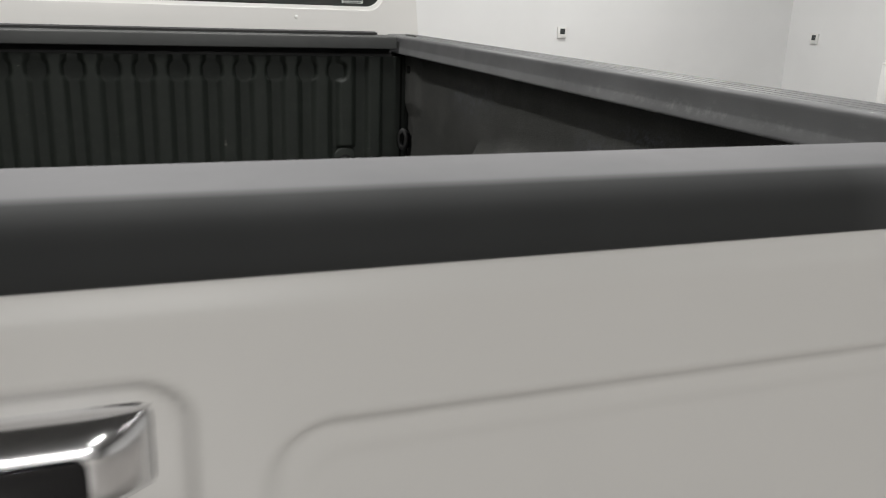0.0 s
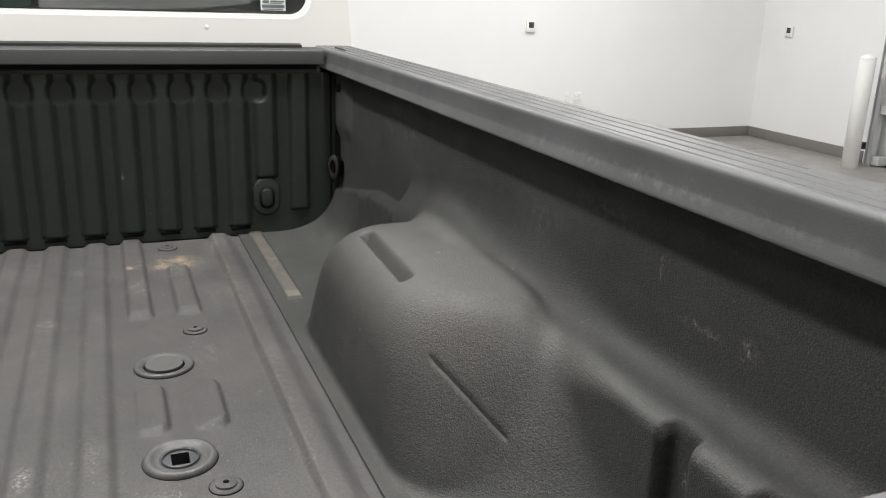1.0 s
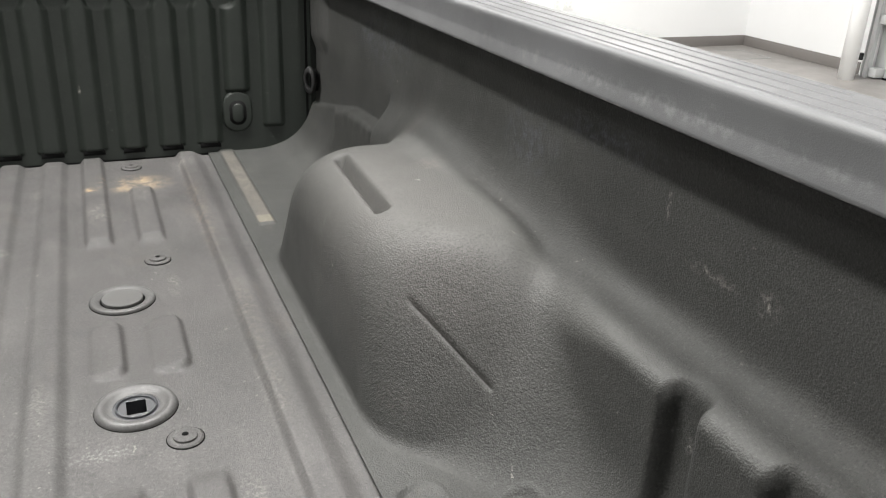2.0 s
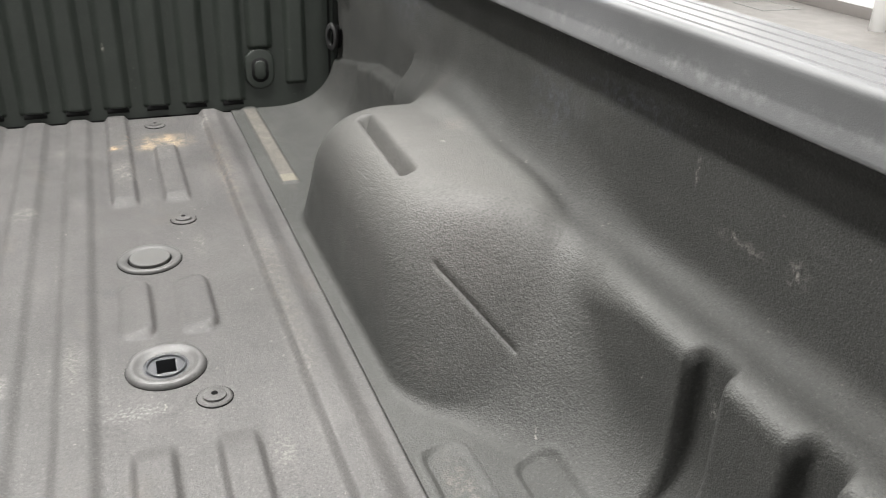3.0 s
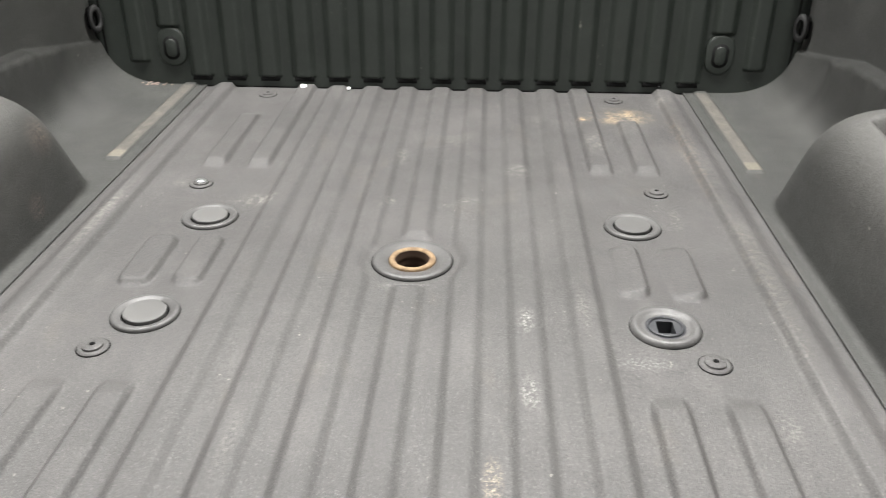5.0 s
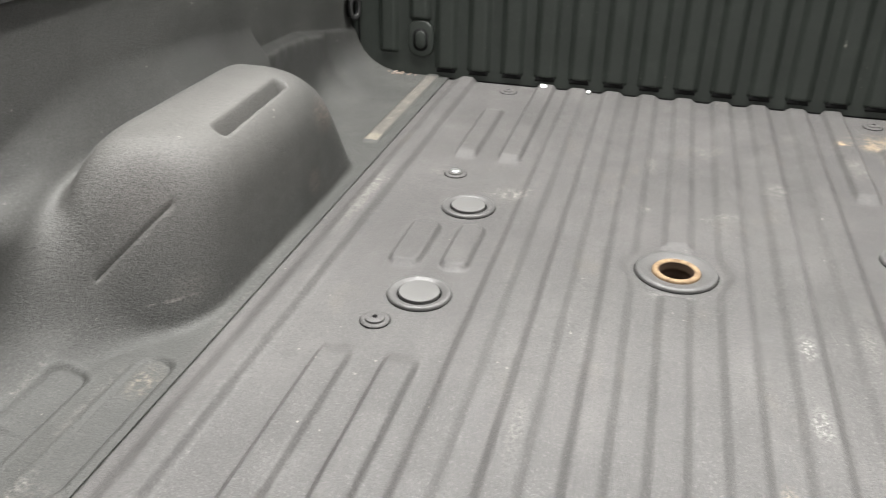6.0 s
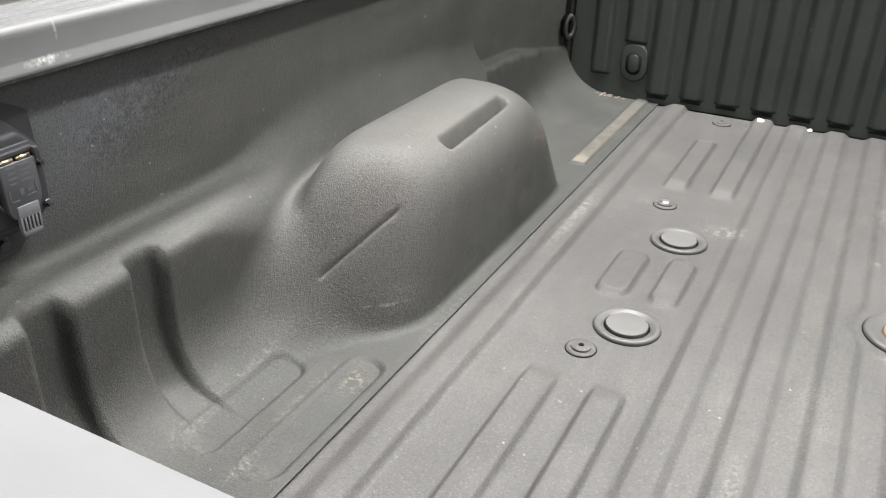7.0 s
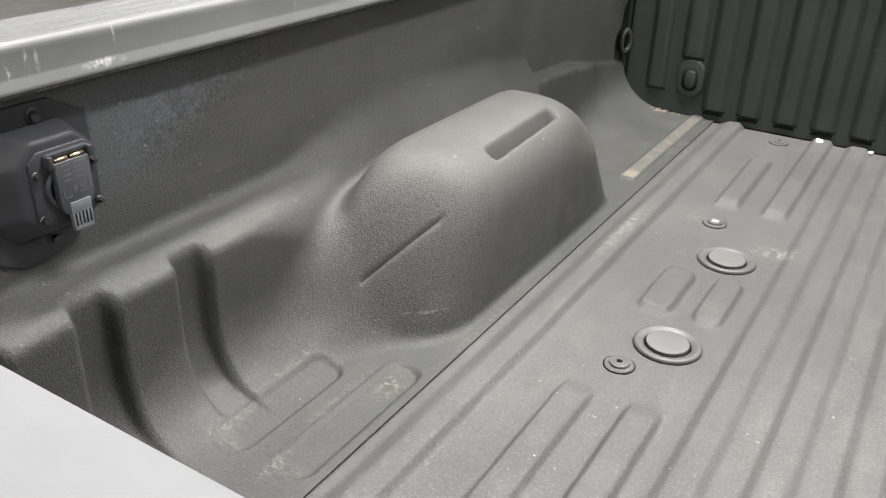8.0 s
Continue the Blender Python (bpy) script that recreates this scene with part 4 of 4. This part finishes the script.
    sticker = part("sticker", box(bmesh.new(), 0.735, 0.802, y0 + 0.0125, y0 + 0.0135, 1.516, 1.545), STICKER, pane, "small white sticker with unreadable print", False)
    for bx0, bx1, bz0, bz1 in ((0.740, 0.757, 1.535, 1.542), (0.761, 0.798, 1.538, 1.542), (0.761, 0.792, 1.534, 1.536), (0.738, 0.799, 1.523, 1.531), (0.740, 0.796, 1.518, 1.520)):
        part("print_bar", box(bmesh.new(), bx0, bx1, y0 + 0.0115, y0 + 0.0127, bz0, bz1), STICKER_INK, sticker, "", False)


cab()

# ---- chassis and wheels
frame_bm = bmesh.new()
for s in (-1, 1):
    box(frame_bm, s * 0.48 - 0.04, s * 0.48 + 0.04, 0.05, 4.1, 0.60, 0.78, 0.01)
for y in (0.15, 0.85, 1.55, 2.1):
    box(frame_bm, -0.64, 0.64, y - 0.03, y + 0.03, 0.785, 0.90, 0.008)
box(frame_bm, -0.62, 0.62, 1.13, 1.25, 0.36, 0.46, 0.03)
crisp(part("chassis", frame_bm, DARK_STEEL, truck), 40)
for s in (-1, 1):
    for y in (1.19, 3.75):
        tyre = turned([(0.24, -0.11), (0.36, -0.13), (0.405, -0.11), (0.412, 0.0), (0.405, 0.11), (0.36, 0.13), (0.24, 0.11), (0.24, -0.11)], 48, "X", (s * 0.855, y, 0.412))
        wheel = part("tyre", tyre, TYRE, truck)
        part("rim", turned([(0, -0.06), (0.10, -0.06), (0.20, -0.09), (0.242, -0.10), (0.242, 0.10), (0.20, 0.09), (0.10, 0.06), (0, 0.06)], 40, "X", (s * 0.855, y, 0.412)), STEEL, wheel)

# ---- sockets in the load floor
def puck(x, y, lid):
    base = turned([(0, -0.004), (0.0505, -0.004), (0.0508, 0.0028), (0.0496, 0.0054), (0.0470, 0.0068), (0.0435, 0.0066), (0.0400, 0.0050), (0.0370, 0.0036), (0.0354, 0.0030), (0.0352, 0.0002), (0, 0.0002)] if lid else
                  [(0.0300, -0.004), (0.0515, -0.004), (0.0520, 0.002), (0.0495, 0.0080), (0.0445, 0.0095), (0.0395, 0.0070), (0.0365, 0.004), (0.0300, 0.0035), (0.0300, -0.004)], 48, "Z", (x, y, F))
    ring = crisp(part("anchor_socket", base, LINER_SMOOTH, truck, "" if lid else "open anchor socket with a square hole"), 70)
    if lid:
        crisp(part("lid", turned([(0, 0.0), (0.0314, 0.0), (0.0320, 0.0052), (0.0320, 0.0064), (0.0312, 0.0073), (0.0285, 0.0077), (0.015, 0.0075), (0, 0.0074)], 40, "Z", (x, y, F)), LID, ring), 38)
        part("lid_gap", turned([(0, 0.0004), (0.0352, 0.0004), (0.0352, 0.0012), (0, 0.0012)], 36, "Z", (x, y, F)), SEAM_BLACK, ring)
    else:
        bm = bmesh.new()
        o, i = [(0.0302 * math.cos(a), 0.0302 * math.sin(a)) for a in np.linspace(0, 2 * math.pi, 33)[:-1]], []
        for a, b in o:
            m = max(abs(a), abs(b)) or 1
            i.append((a / m * 0.0125, b / m * 0.0155))
        va = [[bm.verts.new((x + a, y + b, F + z)) for a, b in l] for z, l in ((0.003, o), (0.003, i), (-0.05, i))]
        for q in range(2):
            for k in range(32):
                bm.faces.new((va[q][k], va[q][(k + 1) % 32], va[q + 1][(k + 1) % 32], va[q + 1][k]))
        crisp(part("socket_insert", bm, GLOSS_BLACK, ring, "dark worn glossy insert with a square hole"), 40)
        part("insert_rim", turned([(0.0235, 0.002), (0.0265, 0.002), (0.0268, 0.0052), (0.0250, 0.0062), (0.0235, 0.0052), (0.0235, 0.002)], 36, "Z", (x, y, F)), GLOSS_BLACK, ring, "worn rim of the socket insert")
        part("socket_well", turned([(0, -0.06), (0.034, -0.06), (0.034, -0.05), (0, -0.05)], 24, "Z", (x, y, F)), VOID, ring)
    rim = 0.0514 if lid else 0.0526
    part("ring_gap", turned([(0.048, -0.004), (rim, -0.004), (rim, 0.0014), (0.048, 0.0014), (0.048, -0.004)], 48, "Z", (x, y, F)), SEAM_BLACK, ring)
    return ring


for n, (px, py) in enumerate(PUCKS):
    puck(px, py, n != 3)

gx, gy = GOOSE
hitch = part("hitch_socket", turned([(0.039, -0.010), (0.066, -0.008), (0.067, 0.003), (0.064, 0.0065), (0.058, 0.0065), (0.0425, 0.0035), (0.0395, 0.0015), (0.039, -0.010)], 56, "Z", (gx, gy, F)), LINER_SMOOTH, truck, "round hitch socket in the load floor")
part("hitch_gap", turned([(0.060, -0.008), (0.0685, -0.008), (0.0685, 0.0014), (0.060, 0.0014), (0.060, -0.008)], 56, "Z", (gx, gy, F)), SEAM_BLACK, hitch)
part("rust_ring", turned([(0.0285, -0.012), (0.0392, -0.012), (0.0392, 0.0045), (0.0376, 0.0066), (0.0310, 0.0062), (0.0292, 0.0050), (0.0285, -0.012)], 48, "Z", (gx, gy, F)), RUST, hitch, "rusty orange steel collar")
bore = [(0.0283, 0.0046)]
for k in range(5):
    bore += [(0.0276, -0.004 - 0.012 * k), (0.0262, -0.007 - 0.012 * k), (0.0276, -0.010 - 0.012 * k)]
bore += [(0.0276, -0.075), (0, -0.075), (0, -0.080), (0.031, -0.080), (0.031, 0.0030), (0.0288, 0.0046), (0.0283, 0.0046)]
part("bore", turned(bore, 40, "Z", (gx, gy, F)), RUST_DARK, hitch, "dark rusted bore")

for x, y in FLOOR_BOLTS:
    bolt = part("floor_bolt", turned([(0, -0.003), (0.0220, -0.003), (0.0220, 0.0020), (0.0195, 0.0035), (0.0150, 0.0035), (0.0145, 0.0062), (0.0115, 0.0075), (0.0045, 0.0077), (0.0035, 0.0050), (0, 0.0050)], 28, "Z", (x, y, F)), LINER_FLOOR, truck)
    crisp(bolt, 30)
    part("bolt_gap", turned([(0, -0.003), (0.0234, -0.003), (0.0234, 0.0012), (0, 0.0012)], 28, "Z", (x, y, F)), SEAM_BLACK, bolt)
    if (x, y) != FLOOR_BOLTS[0]:
        part("bolt_hole", turned([(0, 0.0045), (0.0042, 0.0045), (0.0042, 0.0079), (0, 0.0079)], 14, "Z", (x, y, F)), VOID, bolt)
    if (x, y) == FLOOR_BOLTS[0]:
        part("bare_head", turned([(0, 0.0065), (0.0105, 0.0065), (0.0100, 0.0088), (0.0060, 0.0105), (0, 0.0108)], 20, "Z", (x, y, F)), STEEL, bolt, "bare shiny steel bolt head")

# ---- power socket on the bed wall
def tapered(base, top, x0, x1, bm=None):
    """A block on the bed wall: a base outline of (y, z) pairs at x0 that narrows to the top outline at x1."""
    bm = bm or bmesh.new()
    a, b = [bm.verts.new((x0, *q)) for q in base], [bm.verts.new((x1, *q)) for q in top]
    n = len(a)
    for k in range(n):
        bm.faces.new((a[k], a[(k + 1) % n], b[(k + 1) % n], b[k]))
    bm.faces.new(a)
    bm.faces.new(b[::-1])
    return bm


def chamfered(w, h, c, cx, cy):
    """The outline of a rectangle with its corners cut off."""
    a, b = w / 2, h / 2
    return [(cx + x, cy + y) for x, y in ((a, b - c), (a - c, b), (c - a, b), (-a, b - c), (-a, c - b), (c - a, -b), (a - c, -b), (a, c - b))]


def soft_edges(ob, width, seg=3):
    bev = ob.modifiers.new("round", "BEVEL")
    bev.width, bev.segments, bev.limit_method = width, seg, "ANGLE"
    return ob


def hex_bolt(name, at, r, parent):
    bm = turned([(0, 0), (r * 1.5, 0), (r * 1.5, 0.0015), (r * 1.25, 0.0025), (0, 0.0025)], 20, "X", at)
    turned([(0, 0.0025), (r, 0.0025), (r, 0.0065), (r * 0.85, 0.0075), (0, 0.0075)], 6, "X", at, bm)
    return crisp(part(name, bm, DARK_STEEL, parent), 30)


def power_socket():
    wx = -0.9205
    plate_line = [(0.318, 1.222), (0.318, 1.338), (0.330, 1.358), (0.420, 1.358), (0.462, 1.335), (0.466, 1.235), (0.420, 1.190), (0.362, 1.182), (0.335, 1.195)]
    plate = part("socket_plate", extruded(plate_line, wx - 0.004, wx + 0.005, "X"), BLACK_PLASTIC, truck, "black plastic trailer socket mounted on the bed wall")
    soft_edges(crisp(plate, 30), 0.002, 2)
    body = tapered(chamfered(0.132, 0.126, 0.030, 0.391, 1.274), chamfered(0.092, 0.098, 0.022, 0.400, 1.278), wx + 0.004, -0.8865)
    soft_edges(part("socket_housing", body, BLACK_PLASTIC, plate), 0.005)
    flange = extruded(chamfered(0.076, 0.080, 0.010, 0.404, 1.277), -0.888, -0.8835, "X")
    soft_edges(part("socket_flange", flange, BLACK_PLASTIC, plate), 0.0012, 2)
    part("socket_mouth", turned([(0, -0.887), (0.0255, -0.887), (0.0255, -0.8795), (0.022, -0.878), (0.019, -0.8855), (0, -0.8855)], 28, "X", (0, 0.403, 1.274)), BLACK_PLASTIC, plate)
    # sprung lid, hanging a little ajar
    cy = 0.4075
    lid_line = [(-0.0205, 0.0), (0.0205, 0.0), (0.0205, -0.0420), (0.0170, -0.0510), (0.0135, -0.0535), (-0.0110, -0.0590), (-0.0160, -0.0570), (-0.0195, -0.0480)]
    lid = part("socket_lid", extruded([(cy + a, 1.304 + b) for a, b in lid_line], -0.8790, -0.8735, "X"), GREY_PLASTIC, plate, "grey hinged socket lid with a finger tab")
    soft_edges(lid, 0.0012, 2)
    for y0, y1 in ((-0.018, -0.003), (0.001, 0.017)):
        pin = turned([(0, y0), (0.0021, y0), (0.0021, y1), (0, y1)], 12, "Y", (-0.8765, cy, 1.3062))
        part("hinge_pin", pin, BRASS, lid, "bare brass hinge pin")
    for dy in (-0.0235, 0.0235):
        crisp(part("hinge_ear", box(bmesh.new(), -0.884, -0.8725, cy + dy - 0.0028, cy + dy + 0.0028, 1.2995, 1.3125, 0.0012), BLACK_PLASTIC, plate))
    crisp(part("hinge_bar", box(bmesh.new(), -0.884, -0.8775, cy - 0.024, cy + 0.024, 1.3085, 1.3135, 0.0012), BLACK_PLASTIC, plate))
    crisp(part("lid_skirt", box(bmesh.new(), -0.8835, -0.8770, cy - 0.0215, cy - 0.0190, 1.2560, 1.3010, 0.0008), BLACK_PLASTIC, lid))
    # finger tab with slots
    crisp(part("finger_tab", box(bmesh.new(), -0.8770, -0.8718, 0.3960, 0.4210, 1.2450, 1.2585, 0.001), TAB_PLASTIC, lid, "worn pale grey finger tab"), 30)
    for k in range(6):
        crisp(part("tab_prong", box(bmesh.new(), -0.8770, -0.8716, 0.3964 + 0.00425 * k, 0.3990 + 0.00425 * k, 1.2300, 1.2460, 0.0007), TAB_PLASTIC, lid), 30)
    crisp(part("tab_bar", box(bmesh.new(), -0.8770, -0.8718, 0.3975, 0.4200, 1.2255, 1.2310, 0.0012), TAB_PLASTIC, lid), 30)
    # raised unreadable print and its border
    for k in range(4):
        for c, w in ((-0.0085, (0.011, 0.008, 0.010, 0.007)[k]), (0.0065, (0.012, 0.014, 0.010, 0.013)[k])):
            part("print_bar", box(bmesh.new(), -0.8737, -0.8730, cy + c - w / 2, cy + c + w / 2, 1.2985 - 0.0055 * k, 1.3005 - 0.0055 * k), PRINT_GREY, lid, "", False)
    for a0, a1, b0, b1 in ((-0.0160, -0.0145, 1.2640, 1.2770), (-0.0160, -0.0060, 1.2640, 1.2655), (0.0020, 0.0160, 1.2660, 1.2675), (0.0145, 0.0160, 1.2660, 1.2790), (-0.0040, 0.0005, 1.2690, 1.2760), (0.0040, 0.0110, 1.2710, 1.2740)):
        part("print_bar", box(bmesh.new(), -0.8737, -0.8729, cy + a0, cy + a1, b0, b1), PRINT_GREY, lid, "", False)
    for y, z in ((0.371, 1.294), (0.370, 1.2455), (0.4375, 1.292), (0.4375, 1.2455)):
        hex_bolt("socket_screw", (-0.8838, y, z), 0.0032, plate)
    for y, z in ((0.401, 1.343), (0.398, 1.205)):
        hex_bolt("plate_bolt", (wx + 0.004, y, z), 0.0062, plate)
    return plate


power_socket()

# ---- dirt along the bulkhead
rng = random.Random(5)


def crumb(name, at, r, mat, label):
    bm = bmesh.new()
    bmesh.ops.create_icosphere(bm, subdivisions=2, radius=r)
    for v in bm.verts:
        v.co *= 0.8 + 0.4 * rng.random()
        v.co.z *= 0.7
    ob = part(name, bm, mat)
    ob.location = at
    return tagged(ob, label, "dirt", "crumbs on the load floor")


crumb("pebble", (-0.364, 2.088, F + 0.012), 0.0095, STICKER, "small white pebble lying against the ribbed bulkhead")
crumb("pebble", (-0.245, 2.096, F + 0.006), 0.006, IVORY, "small white pebble lying against the ribbed bulkhead")
litter = bmesh.new()
for k in range(26):
    m = Matrix.Translation((-0.835 + 0.11 * rng.random() ** 1.5, 2.095 + 0.018 * rng.random(), F + 0.012 - 0.008 * rng.random())) @ Matrix.Rotation(rng.random() * 3, 4, "Z") @ Matrix.Diagonal((1, 0.5, 0.35, 1))
    bmesh.ops.create_icosphere(litter, subdivisions=1, radius=0.003 + 0.004 * rng.random(), matrix=m)
tagged(part("leaf_litter", litter, LITTER), "dry brown leaf crumbs in the bed corner", "dirt", "", "stuff")
